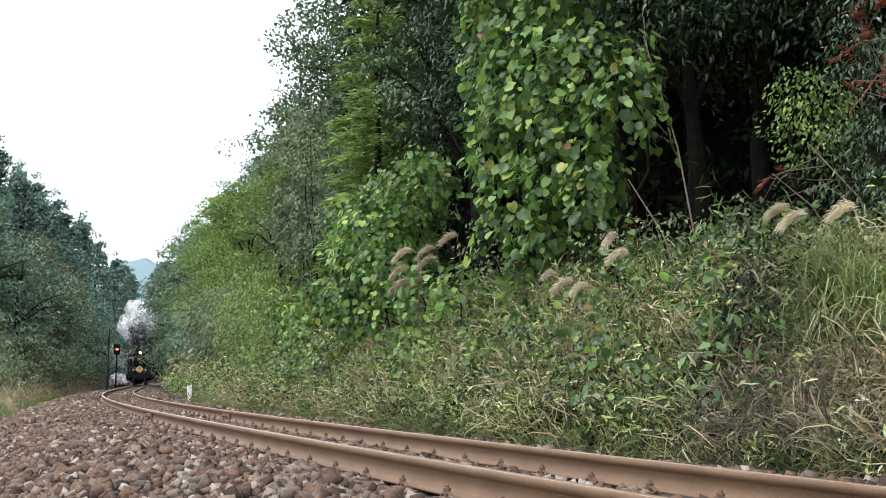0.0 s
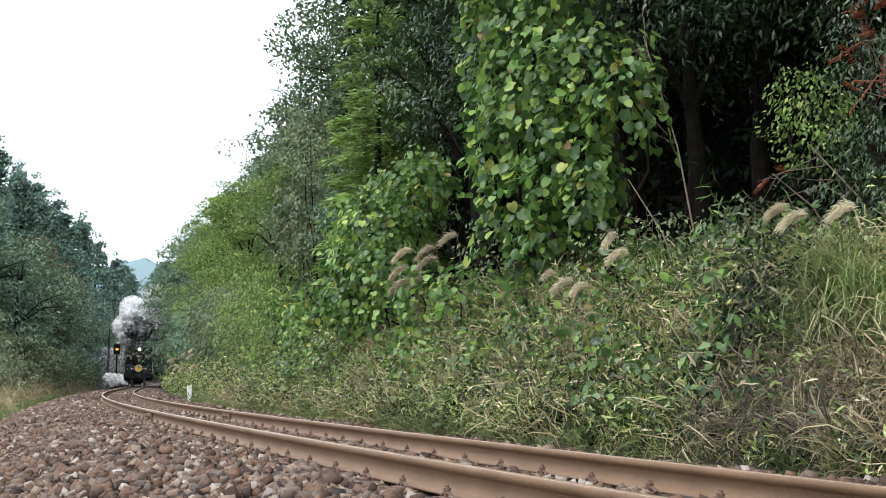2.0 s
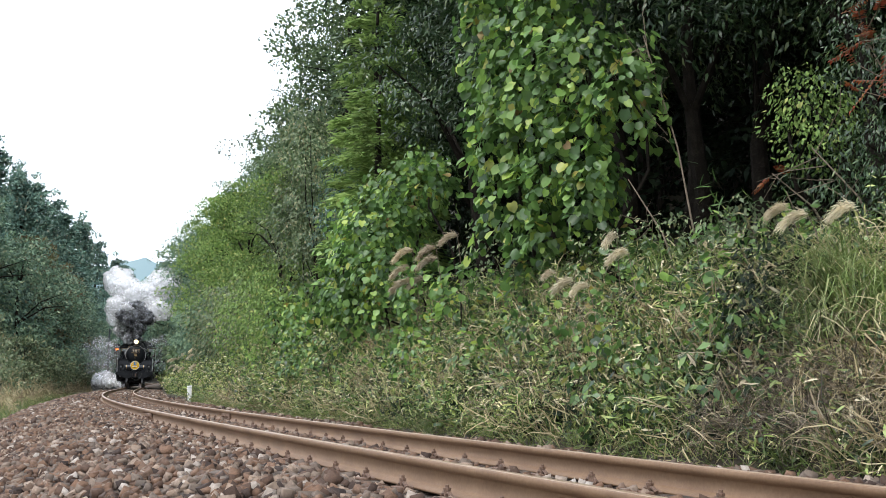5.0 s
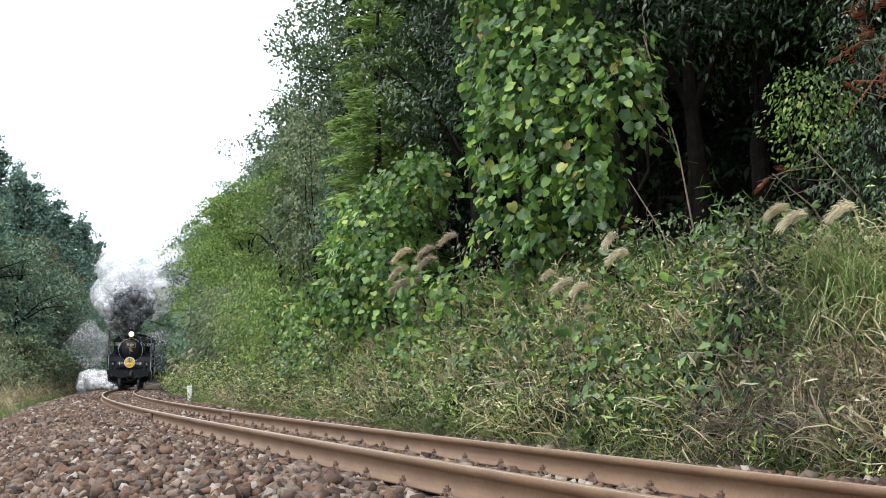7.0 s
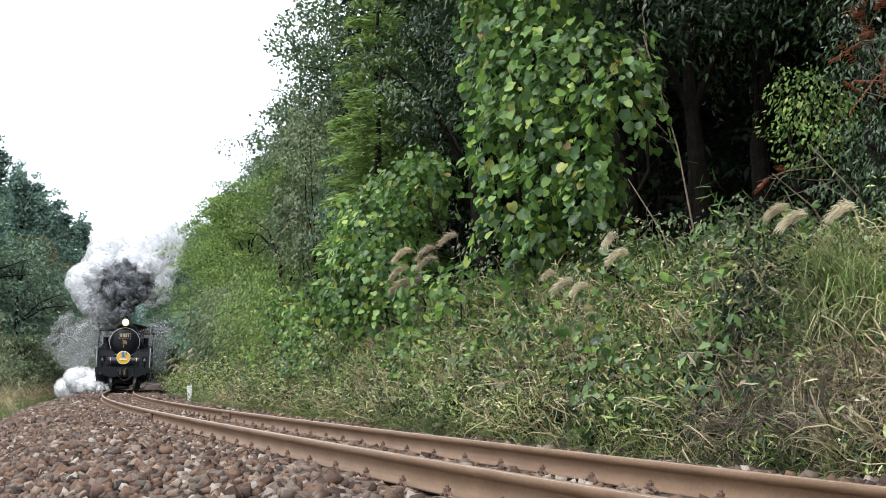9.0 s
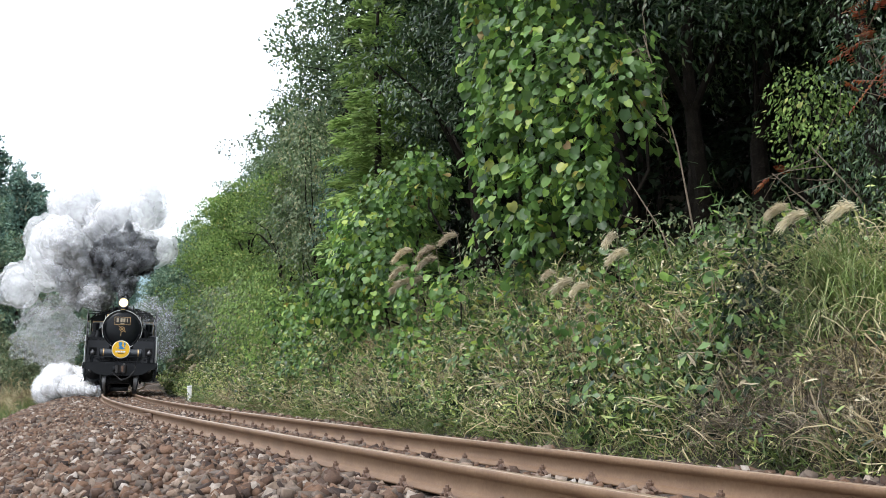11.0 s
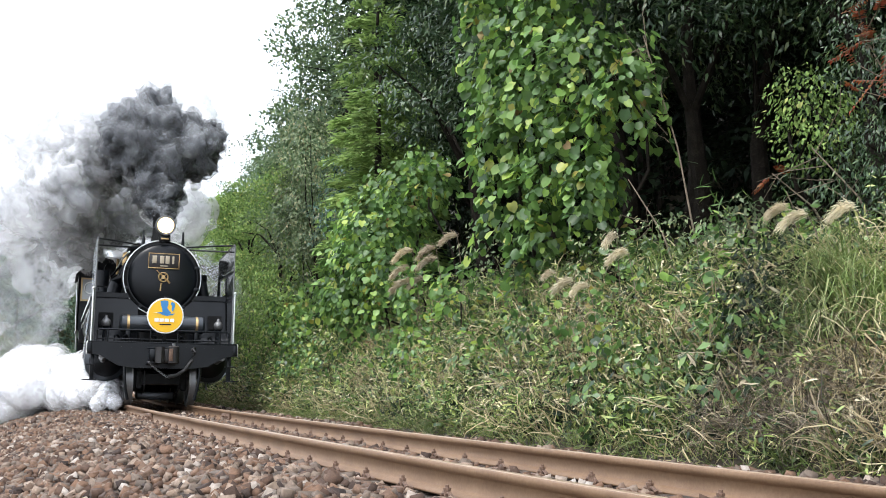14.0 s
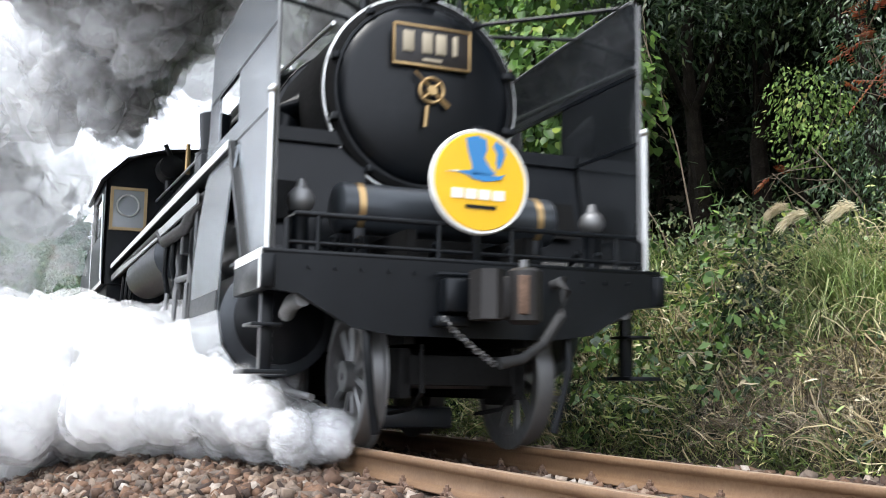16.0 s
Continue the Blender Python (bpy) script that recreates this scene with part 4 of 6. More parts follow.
M_BLACK = paint("engine_black", (0.0045, 0.0058, 0.0075), 0.3, 0.0, 0.6, 0.0, 0.26)
M_SHEET = paint("glossy_black_sheet", (0.014, 0.016, 0.018), 0.1, 0.0, 0.4, 1.0, 0.8)
M_SOOT = paint("sooty_iron", (0.008, 0.008, 0.008), 0.75, 0.0, 0.6, 0.0, 0.12)
M_STEEL = paint("polished_steel", (0.62, 0.62, 0.6), 0.28, 0.9, 0.25)
M_DULL = paint("dull_steel", (0.2, 0.2, 0.2), 0.45, 0.7, 0.4)
M_BRASS = paint("brass", (0.5, 0.34, 0.16), 0.36, 0.9, 0.45)
M_CLAD = paint("grey_cladding", (0.04, 0.046, 0.053), 0.3, 0.3, 0.35)
# Cylinder cladding; also the sky sheen painted on the deflectors.
M_BRIGHT_SHEET = paint("cylinder_and_sky_sheen_sheet", (0.3, 0.32, 0.335), 0.2, 0.75, 0.25)
M_WHITE = paint("white_paint", (0.78, 0.78, 0.75), 0.5, 0.0, 0.12)
M_CREAM = paint("cream_brass", (0.42, 0.36, 0.26), 0.45, 0.2, 0.2)
M_YELLOW = paint("yellow_enamel", (0.80, 0.46, 0.008), 0.35, 0.0, 0.05)
M_BLUE = paint("blue_enamel", (0.03, 0.2, 0.46), 0.35, 0.0, 0.05)
M_PLATE = paint("dark_plate", (0.014, 0.011, 0.010), 0.4, 0.0, 0.3)
M_RUBBER = paint("rubber_hose", (0.03, 0.03, 0.03), 0.7, 0.0, 0.4)
M_COUPLER = paint("worn_coupler", (0.028, 0.026, 0.025), 0.5, 0.4, 0.7)
M_WOOD = paint("varnished_frame", (0.42, 0.3, 0.15), 0.5, 0.0, 0.3)
M_LAMP = glow("headlamp_glow", (1.0, 0.78, 0.42), 2.6)
M_GLASS, _, _, gb = shader("cab_glass", (0.5, 0.53, 0.55), 0.08)
gb.inputs["Transmission Weight"].default_value = 0.4

loco = tagged(new("steam_locomotive"), label="black steam locomotive with brass fittings and a round yellow headmark", category="locomotive")


def lp(name, material, build, parent=None, label="", smooth=True):
    bm = bmesh.new()
    build(bm)
    return part(name, bm, material, parent or loco, label, smooth)


def prism(bm, pts, axis, a, b):
    """A flat outline given thickness: axis 0 from l=a to b (points o, h), axis 1 from o=a to b (points l, h), axis 2 from h=a to b (points l, o)."""
    def at(p, d):
        return (d, p[0], p[1]) if axis == 0 else (p[0], d, p[1]) if axis == 1 else (p[0], p[1], d)
    lo, hi = [bm.verts.new(at(p, a)) for p in pts], [bm.verts.new(at(p, b)) for p in pts]
    n = len(pts)
    for i in range(n):
        bm.faces.new((lo[i], lo[(i + 1) % n], hi[(i + 1) % n], hi[i]))
    bm.faces.new(lo[::-1])
    bm.faces.new(hi)
    bmesh.ops.recalc_face_normals(bm, faces=bm.faces[:])


def ring(bm, centre, axis, radius, thick, seg=40, sides=8):
    """A torus round a centre; axis 0: facing along l, 1: facing along o."""
    rows = []
    for i in range(seg):
        a = i * math.tau / seg
        row = []
        for k in range(sides):
            q = k * math.tau / sides
            r, off = radius + thick * math.cos(q), thick * math.sin(q)
            row.append(bm.verts.new(Vector(centre) + (Vector((off, r * math.cos(a), r * math.sin(a))) if axis == 0 else Vector((r * math.cos(a), off, r * math.sin(a))))))
        rows.append(row)
    for i in range(seg):
        for k in range(sides):
            bm.faces.new((rows[i][k], rows[(i + 1) % seg][k], rows[(i + 1) % seg][(k + 1) % sides], rows[i][(k + 1) % sides]))
    bmesh.ops.recalc_face_normals(bm, faces=bm.faces[:])


def turned(bm, profile, centre_o, centre_h, seg=48):
    """A body of revolution along l: profile of (l, r)."""
    rows = [[bm.verts.new((l, centre_o + r * math.cos(k * math.tau / seg), centre_h + r * math.sin(k * math.tau / seg))) for k in range(seg)] for l, r in profile]
    for a, b in zip(rows, rows[1:]):
        for k in range(seg):
            bm.faces.new((a[k], a[(k + 1) % seg], b[(k + 1) % seg], b[k]))
    bm.faces.new(rows[0][::-1])
    bm.faces.new(rows[-1])
    bmesh.ops.recalc_face_normals(bm, faces=bm.faces[:])


def wrapped(bm, curve, sd, a, b):
    """A bent sheet: a curve of (o, h) carried from l=a to b, a finger thick."""
    inner = [(o - 0.014, h) for o, h in curve[::-1]]
    prism(bm, [(sd * o, h) for o, h in curve + inner], 0, a, b)


BH = 2.376  # boiler centre
# boiler, smokebox and its door
lp("boiler", M_BLACK, lambda bm: turned(bm, [(2.4, 0.70), (2.42, 0.74), (5.4, 0.74), (7.6, 0.80), (9.7, 0.80)], 0, BH))
lp("smokebox", M_SOOT, lambda bm: turned(bm, [(0.93, 0.66), (0.95, 0.70), (1.0, 0.712), (2.4, 0.712)], 0, BH))
lp("smokebox_hoop", M_STEEL, lambda bm: ring(bm, (0.99, 0, BH), 0, 0.714, 0.014, 64, 6), label="bright polished hoop")
door = lp("smokebox_door", M_BLACK, lambda bm: turned(bm, [(0.84, 0.02), (0.845, 0.2), (0.86, 0.38), (0.885, 0.54), (0.91, 0.615), (0.945, 0.64), (0.96, 0.64)], 0, BH), label="domed black smokebox door")
lp("door_rim", M_BLACK, lambda bm: ring(bm, (0.94, 0, BH), 0, 0.645, 0.018, 64, 6), door)
for k in range(10):
    a = k * math.tau / 10 + 0.3
    lp("clamp", M_BLACK, lambda bm: block(bm, (0.9, 0.68 * math.cos(a) - 0.025, BH + 0.68 * math.sin(a) - 0.025), (0.96, 0.68 * math.cos(a) + 0.025, BH + 0.68 * math.sin(a) + 0.025), 0.006), door)


def handwheel(bm):
    ring(bm, (0.80, 0, BH), 0, 0.085, 0.013, 28, 8)
    for k in range(4):
        a = k * math.pi / 2 + math.pi / 4
        rod(bm, (0.80, 0.03 * math.cos(a), BH + 0.03 * math.sin(a)), (0.795, 0.17 * math.cos(a) * (1 if k % 2 == 0 else 0.55), BH + 0.17 * math.sin(a) * (1 if k % 2 == 0 else 0.55)), 0.009, 8)
    rod(bm, (0.78, 0, BH), (0.84, 0, BH), 0.035, 14)


lp("handwheel", M_BRASS, handwheel, door, "brass handwheel")
lp("door_handle", M_BRASS, lambda bm: (rod(bm, (0.80, 0.03, BH - 0.11), (0.80, 0.045, BH - 0.26), 0.015, 8), rod(bm, (0.79, 0.13, BH + 0.12), (0.79, -0.13, BH - 0.1), 0.01, 8)), door, "brass locking handle")
for hh in (-0.2, 0.2):
    lp("hinge", M_BLACK, lambda bm: block(bm, (0.885, -0.68, BH + hh - 0.025), (0.925, -0.58, BH + hh + 0.025), 0.008), door)

# the plate on the door: cream frame and plain bars
plate = lp("number_plate", M_PLATE, lambda bm: block(bm, (0.80, -0.275, 2.545), (0.825, 0.275, 2.815), 0.004), label="dark plate with a brass frame and plain bars")


def plate_frame(bm):
    for a, b in (((-0.285, 2.535), (0.285, 2.55)), ((-0.285, 2.81), (0.285, 2.825)), ((-0.285, 2.55), (-0.27, 2.81)), ((0.27, 2.55), (0.285, 2.81))):
        block(bm, (0.79, a[0], a[1]), (0.825, b[0], b[1]), 0.003)


lp("plate_frame", M_BRASS, plate_frame, plate)
for o0, o1 in ((0.135, 0.215), (0.0, 0.075), (-0.10, -0.025), (-0.185, -0.15)):
    lp("plate_bar", M_CREAM, lambda bm: block(bm, (0.786, o0, 2.63), (0.803, o1, 2.775), 0.004), plate, "cream bar")
lp("plate_bar_small", M_CREAM, lambda bm: block(bm, (0.79, -0.07, 2.575), (0.803, 0.07, 2.595), 0.002), plate, "small cream bar")

# headlamp
lamp = lp("headlamp", M_BLACK, lambda bm: turned(bm, [(0.80, 0.17), (0.80, 0.185), (0.83, 0.19), (1.02, 0.185), (1.12, 0.13), (1.15, 0.05)], 0, 3.36, 36), label="large round headlamp, lit")
lp("lamp_lens", M_LAMP, lambda bm: turned(bm, [(0.785, 0.02), (0.788, 0.08), (0.795, 0.14), (0.805, 0.165)], 0, 3.36, 32), lamp, "glowing warm white lens")
lp("lamp_rim", M_DULL, lambda bm: ring(bm, (0.80, 0, 3.36), 0, 0.178, 0.013, 40, 8), lamp)
lp("lamp_bracket", M_BLACK, lambda bm: (block(bm, (0.86, -0.1, 3.07), (1.1, 0.1, 3.19), 0.01), block(bm, (0.84, -0.09, 3.09), (0.86, 0.09, 3.13), 0.004)), lamp)
lp("lamp_nameplate", M_BRASS, lambda bm: block(bm, (0.832, -0.075, 3.095), (0.842, 0.075, 3.125), 0.002), lamp)
# chimney
chimney = lp("chimney", M_SOOT, lambda bm: tube(bm, [(1.75, 0, 2.98), (1.75, 0, 3.12), (1.75, 0, 3.3), (1.75, 0, 3.6), (1.75, 0, 3.66), (1.75, 0, 3.72)], [0.3, 0.2, 0.165, 0.165, 0.19, 0.185], 32))
lp("chimney_lip", M_DULL, lambda bm: tube(bm, [(1.75, 0, 3.42), (1.75, 0, 3.44)], [0.178, 0.178], 32), chimney)
for o in (-0.37, 0.37):
    lp("top_valve", M_BLACK, lambda bm: tube(bm, [(1.2, o, 3.02), (1.2, o, 3.12), (1.2, o, 3.16), (1.2, o, 3.3)], [0.035, 0.03, 0.022, 0.018], 10))
# dome and top fittings
lp("dome", M_BLACK, lambda bm: tube(bm, [(4.4, 0, 2.95), (4.4, 0, 3.15), (4.4, 0, 3.32), (4.4, 0, 3.42), (4.4, 0, 3.46)], [0.62, 0.55, 0.48, 0.34, 0.1], 28))
lp("dome_cover", M_BLACK, lambda bm: block(bm, (4.3, -0.5, 2.9), (6.1, 0.5, 3.38), 0.18))
lp("feed_pump", M_BRASS, lambda bm: tube(bm, [(3.6, 0.55, 2.85), (3.6, 0.55, 3.1), (3.6, 0.55, 3.14)], [0.07, 0.07, 0.03], 12), label="copper-coloured vertical fitting")
lp("safety_valve", M_DULL, lambda bm: (tube(bm, [(8.6, 0.15, 3.1), (8.6, 0.15, 3.4)], [0.06, 0.045], 10), tube(bm, [(8.6, -0.15, 3.1), (8.6, -0.15, 3.4)], [0.06, 0.045], 10)))
lp("turbo_generator", M_BLACK, lambda bm: (turned(bm, [(8.75, 0.06), (8.78, 0.16), (9.1, 0.18), (9.3, 0.14), (9.34, 0.05)], 0.62, 3.3, 24), tube(bm, [(9.0, 0.62, 3.0), (9.0, 0.62, 3.2)], 0.06, 10), tube(bm, [(8.9, 0.62, 3.45), (8.9, 0.7, 3.62)], 0.035, 8)))
lp("whistle", M_BRASS, lambda bm: tube(bm, [(8.2, 0.5, 3.1), (8.2, 0.5, 3.5)], [0.035, 0.03], 10))
for sd in (1, -1):
    lp("boiler_handrail", M_STEEL, lambda bm: tube(bm, [(1.1, sd * 0.62, 2.86), (3, sd * 0.66, 2.9), (6, sd * 0.66, 2.92), (9.6, sd * 0.7, 2.95)], 0.016, 8))
    lp("sand_pipe", M_BLACK, lambda bm: tube(bm, [(4.6, sd * 0.5, 3.1), (4.4, sd * 0.78, 2.7), (4.2, sd * 0.84, 2.2), (4.1, sd * 0.8, 1.2)], 0.025, 8))
    lp("steam_pipe", M_BLACK, lambda bm: tube(bm, [(1.7, sd * 0.5, 2.6), (1.7, sd * 0.8, 2.3), (1.75, sd * 0.92, 1.7), (1.75, sd * 0.95, 1.2)], [0.13, 0.14, 0.14, 0.15], 14))
    for l in (2.42, 4.0, 5.6, 7.2):
        if sd == 1:
            lp("boiler_band", M_BLACK, lambda bm: ring(bm, (l, 0, BH), 0, 0.746 if l < 6 else 0.79, 0.008, 48, 4))

# front beam, deck and what stands on it
beam_pts = [(-1.30, 1.10), (-1.30, 0.90), (-1.10, 0.88), (-0.78, 0.70), (-0.5, 0.66), (0.5, 0.66), (0.78, 0.70), (1.10, 0.88), (1.30, 0.90), (1.30, 1.10)]
beam = lp("front_beam", M_BLACK, lambda bm: prism(bm, beam_pts, 0, 0.0, 0.05), label="black riveted front beam")
for sd in (1, -1):
    lp("beam_end", M_BLACK, lambda bm: block(bm, (-0.02, sd * 1.31, 0.90), (0.75, sd * 1.23, 1.09), 0.01), beam)
    for k in range(5):
        lp("rivet", M_BLACK, lambda bm: rod(bm, (-0.012, sd * (0.4 + 0.16 * k), 1.03), (0.0, sd * (0.4 + 0.16 * k), 1.03), 0.014, 8), beam)
lp("front_deck", M_BLACK, lambda bm: block(bm, (0.0, -1.30, 1.10), (0.95, 1.30, 1.125), 0.006))
for sd in (1, -1):
    lp("deck_edge", M_WHITE, lambda bm: (block(bm, (0.02, sd * 1.302, 1.07), (0.72, sd * 1.312, 1.125)), block(bm, (0.0, sd * 1.312, 0.90), (0.03, sd * 1.318, 1.1))), label="white-painted deck edge")
    # running board and its white edge
    lp("running_board", M_BLACK, lambda bm: prism(bm, [(1.27, 1.96), (9.7, 1.96), (9.7, 2.0), (1.27, 2.0)], 1, sd * 0.7, sd * 1.27))
    lp("running_board_edge", M_WHITE, lambda bm: block(bm, (1.3, sd * 1.272, 1.945), (9.5, sd * 1.282, 2.005)), label="white-painted running board edge")
    lp("board_slope", M_BLACK, lambda bm: prism(bm, [(0.73, 1.12), (0.78, 1.12), (1.32, 1.97), (1.27, 2.0)], 1, sd * 0.75, sd * 1.27))

# smoke deflectors: plates with a window, seams, posts and stays
for sd in (1, -1):
    y0, y1 = sd * 1.215, sd * 1.225
    plates = ([(0.13, 1.13), (0.75, 1.13), (1.2, 1.85), (1.2, 2.95), (0.22, 2.99), (0.13, 2.93)],
              [(1.2, 2.47), (1.9, 2.47), (2.3, 2.3), (2.2, 2.9), (1.2, 2.95)],
              [(1.2, 2.0), (2.4, 2.0), (2.35, 2.12), (1.2, 2.12)],
              [(1.9, 2.12), (2.35, 2.12), (2.3, 2.3), (1.9, 2.47)])
    defl = lp("smoke_deflector", M_SHEET, lambda bm: [prism(bm, q, 1, y0, y1) for q in plates], label="tall flat smoke deflector plate with a cut-out", smooth=False)
    # Thin skin added over the black plate, the sky's reflection in its pale colour.
    lp("sky_sheen_skin", M_BRIGHT_SHEET, lambda bm: [prism(bm, q, 1, sd * 1.2265, sd * 1.2305) for q in plates], defl, "pale grey skin standing in for sky reflected in the black plate", False)
    lp("seam", M_BLACK, lambda bm: (block(bm, (0.14, sd * 1.208, 2.46), (2.2, sd * 1.232, 2.485)), block(bm, (0.14, sd * 1.208, 1.98), (1.2, sd * 1.232, 2.0))), defl)
    lp("edge_bead", M_DULL, lambda bm: tube(bm, [(0.13, sd * 1.22, 1.13), (0.13, sd * 1.22, 2.93), (0.22, sd * 1.22, 2.99), (1.2, sd * 1.22, 2.955), (2.2, sd * 1.22, 2.9)], 0.014, 6), defl)
    lp("stay", M_BLACK, lambda bm: (tube(bm, [(0.35, sd * 1.2, 2.985), (0.7, sd * 0.9, 3.0), (1.15, sd * 0.42, 3.0)], 0.016, 8), tube(bm, [(0.9, sd * 1.2, 2.93), (1.3, sd * 0.4, 2.97)], 0.016, 8)), defl)
    post = lp("handrail_post", M_STEEL, lambda bm: tube(bm, [(0.12, sd * 1.25, 1.12), (0.12, sd * 1.25, 2.05)], 0.02, 10), label="bright steel handrail post")
    lp("knob", M_STEEL, lambda bm: bmesh.ops.create_icosphere(bm, subdivisions=2, radius=0.032, matrix=Matrix.Translation((0.12, sd * 1.25, 2.06))), post)
    # apron between deck and smokebox, with a recess
    lp("apron", M_BLACK, lambda bm: prism(bm, [(0.78, 1.12), (0.80, 1.12), (1.02, 2.05), (1.0, 2.05)], 1, sd * 0.42, sd * 1.2))
    lp("apron_door", M_SOOT, lambda bm: prism(bm, [(0.795, 1.42), (0.80, 1.42), (0.865, 1.68), (0.855, 1.68)], 1, sd * 0.86, sd * 1.12))
    lp("cheek", M_BLACK, lambda bm: prism(bm, [(0.95, 1.97), (2.4, 1.97), (2.4, 2.01), (0.95, 2.06)], 1, sd * 0.5, sd * 1.2))
    lamp2 = lp("marker_lamp", M_BLACK, lambda bm: tube(bm, [(0.38, sd * 1.0, 1.12), (0.38, sd * 1.0, 1.36), (0.38, sd * 1.0, 1.40)], [0.06, 0.05, 0.075], 14), label="small dark marker lamp on a stand")
    lp("lamp_body", M_DULL, lambda bm: (bmesh.ops.create_uvsphere(bm, u_segments=20, v_segments=12, radius=0.085, matrix=Matrix.Translation((0.38, sd * 1.0, 1.47))), tube(bm, [(0.38, sd * 1.0, 1.54), (0.38, sd * 1.0, 1.6)], [0.04, 0.02], 10)), lamp2)
    lp("beam_step", M_BLACK, lambda bm: (block(bm, (0.26, sd * 1.17, 0.44), (0.34, sd * 1.24, 0.9), 0.004), block(bm, (0.1, sd * 1.12, 0.43), (0.42, sd * 1.36, 0.455), 0.004), block(bm, (0.15, sd * 1.14, 0.70), (0.4, sd * 1.32, 0.72), 0.004)))
lp("frame_stretcher", M_SOOT, lambda bm: block(bm, (2.95, -0.34, 0.22), (3.0, 0.34, 0.95), 0.01))
lp("ash_pan", M_SOOT, lambda bm: prism(bm, [(7.0, 0.28), (9.6, 0.28), (9.8, 0.75), (6.8, 0.75)], 1, -0.4, 0.4))
lp("saddle", M_SOOT, lambda bm: block(bm, (1.0, -0.6, 0.9), (2.4, 0.6, 1.85), 0.05))

# front railing
railing = lp("front_railing", M_BLACK, lambda bm: (tube(bm, [(0.04, 1.16, 0.95), (0.04, 1.16, 1.3), (0.04, 1.12, 1.335), (0.04, -1.12, 1.335), (0.04, -1.16, 1.3), (0.04, -1.16, 0.95)], 0.017, 10), tube(bm, [(0.04, 1.16, 1.17), (0.04, -1.16, 1.17)], 0.012, 8)))
for o in (0.24, -0.24, 0.98, -0.98):
    lp("railing_post", M_BLACK, lambda bm: tube(bm, [(0.04, o, 1.1), (0.04, o, 1.335)], 0.016, 8), railing)
# air reservoir across the deck
tank = lp("air_reservoir", M_CLAD, lambda bm: tube(bm, [(0.52, 0.76, 1.47), (0.52, 0.745, 1.47), (0.52, 0.72, 1.47), (0.52, -0.72, 1.47), (0.52, -0.745, 1.47), (0.52, -0.76, 1.47)], [0.10, 0.14, 0.16, 0.16, 0.14, 0.10], 32), label="dark horizontal air reservoir with brass bands")
for o in (0.61, -0.61):
    lp("band", M_BRASS, lambda bm: tube(bm, [(0.52, o + 0.022, 1.47), (0.52, o - 0.022, 1.47)], [0.164, 0.164], 32), tank, "polished brass band")
    lp("cradle", M_BLACK, lambda bm: block(bm, (0.42, o - 0.04, 1.12), (0.62, o + 0.04, 1.34), 0.01), tank)
for o in (0.85, 0.7, -0.8, -0.95, 0.2, -0.3):
    lp("deck_pipe", M_BLACK, lambda bm: tube(bm, [(0.2, o, 1.13), (0.2, o, 1.22), (0.3, o - 0.05, 1.25), (0.5, o - 0.1, 1.2)], 0.022, 8))

# round headmark: plain shapes in its colours
mark = lp("headmark", M_WHITE, lambda bm: turned(bm, [(-0.02, 0.30), (-0.025, 0.315), (0.0, 0.325), (0.015, 0.32)], 0, 1.60, 56), label="round yellow headmark with a blue bird and white rim")
lp("face", M_YELLOW, lambda bm: turned(bm, [(-0.026, 0.02), (-0.0265, 0.295), (-0.02, 0.30)], 0, 1.60, 56), mark, "yellow enamel face")
for shape in (
    [(0.10, 1.86), (0.02, 1.88), (-0.035, 1.86), (-0.04, 1.80), (-0.02, 1.745), (-0.06, 1.69), (-0.10, 1.655), (-0.02, 1.635), (0.06, 1.635), (0.06, 1.70), (0.085, 1.78)],
    [(-0.10, 1.86), (-0.15, 1.83), (-0.16, 1.77), (-0.13, 1.70), (-0.11, 1.675), (-0.10, 1.72), (-0.105, 1.78), (-0.08, 1.82)],
    [(0.17, 1.652), (0.06, 1.665), (-0.04, 1.648), (-0.12, 1.64), (-0.16, 1.655), (-0.13, 1.618), (-0.02, 1.60), (0.05, 1.612), (0.09, 1.635)],
):
    lp("bird", M_BLUE, lambda bm: prism(bm, shape, 0, -0.032, -0.027), mark, "blue bird shape", False)
lp("bird_neck", M_WHITE, lambda bm: (prism(bm, [(0.23, 1.648), (0.15, 1.658), (0.15, 1.648)], 0, -0.033, -0.027),), mark, "white bird neck", False)
for o0, o1 in ((0.115, 0.19), (0.03, 0.1), (-0.06, 0.012), (-0.155, -0.08)):
    lp("headmark_bar", M_WHITE, lambda bm: block(bm, (-0.034, o0, 1.49), (-0.027, o1, 1.55)), mark, "white bar", False)
lp("headmark_small_bar", M_BLACK, lambda bm: block(bm, (-0.033, -0.1, 1.432), (-0.027, 0.1, 1.455)), mark, "small dark bar", False)
lp("headmark_bracket", M_BLACK, lambda bm: block(bm, (0.016, -0.03, 1.12), (0.05, 0.03, 1.95), 0.004), mark)

# coupler, hose and chain
coupler = lp("coupler", M_COUPLER, lambda bm: block(bm, (-0.36, -0.1, 0.76), (-0.02, 0.08, 1.0), 0.025), label="worn steel knuckle coupler")
lp("knuckle", M_COUPLER, lambda bm: tube(bm, [(-0.34, -0.14, 0.73), (-0.34, -0.14, 0.75), (-0.34, -0.14, 1.03), (-0.34, -0.14, 1.05)], [0.07, 0.1, 0.1, 0.07], 14), coupler)
lp("coupler_jaw", M_COUPLER, lambda bm: prism(bm, [(-0.40, 0.02), (-0.44, 0.08), (-0.40, 0.16), (-0.26, 0.17), (-0.18, 0.06)], 2, 0.75, 1.03), coupler)
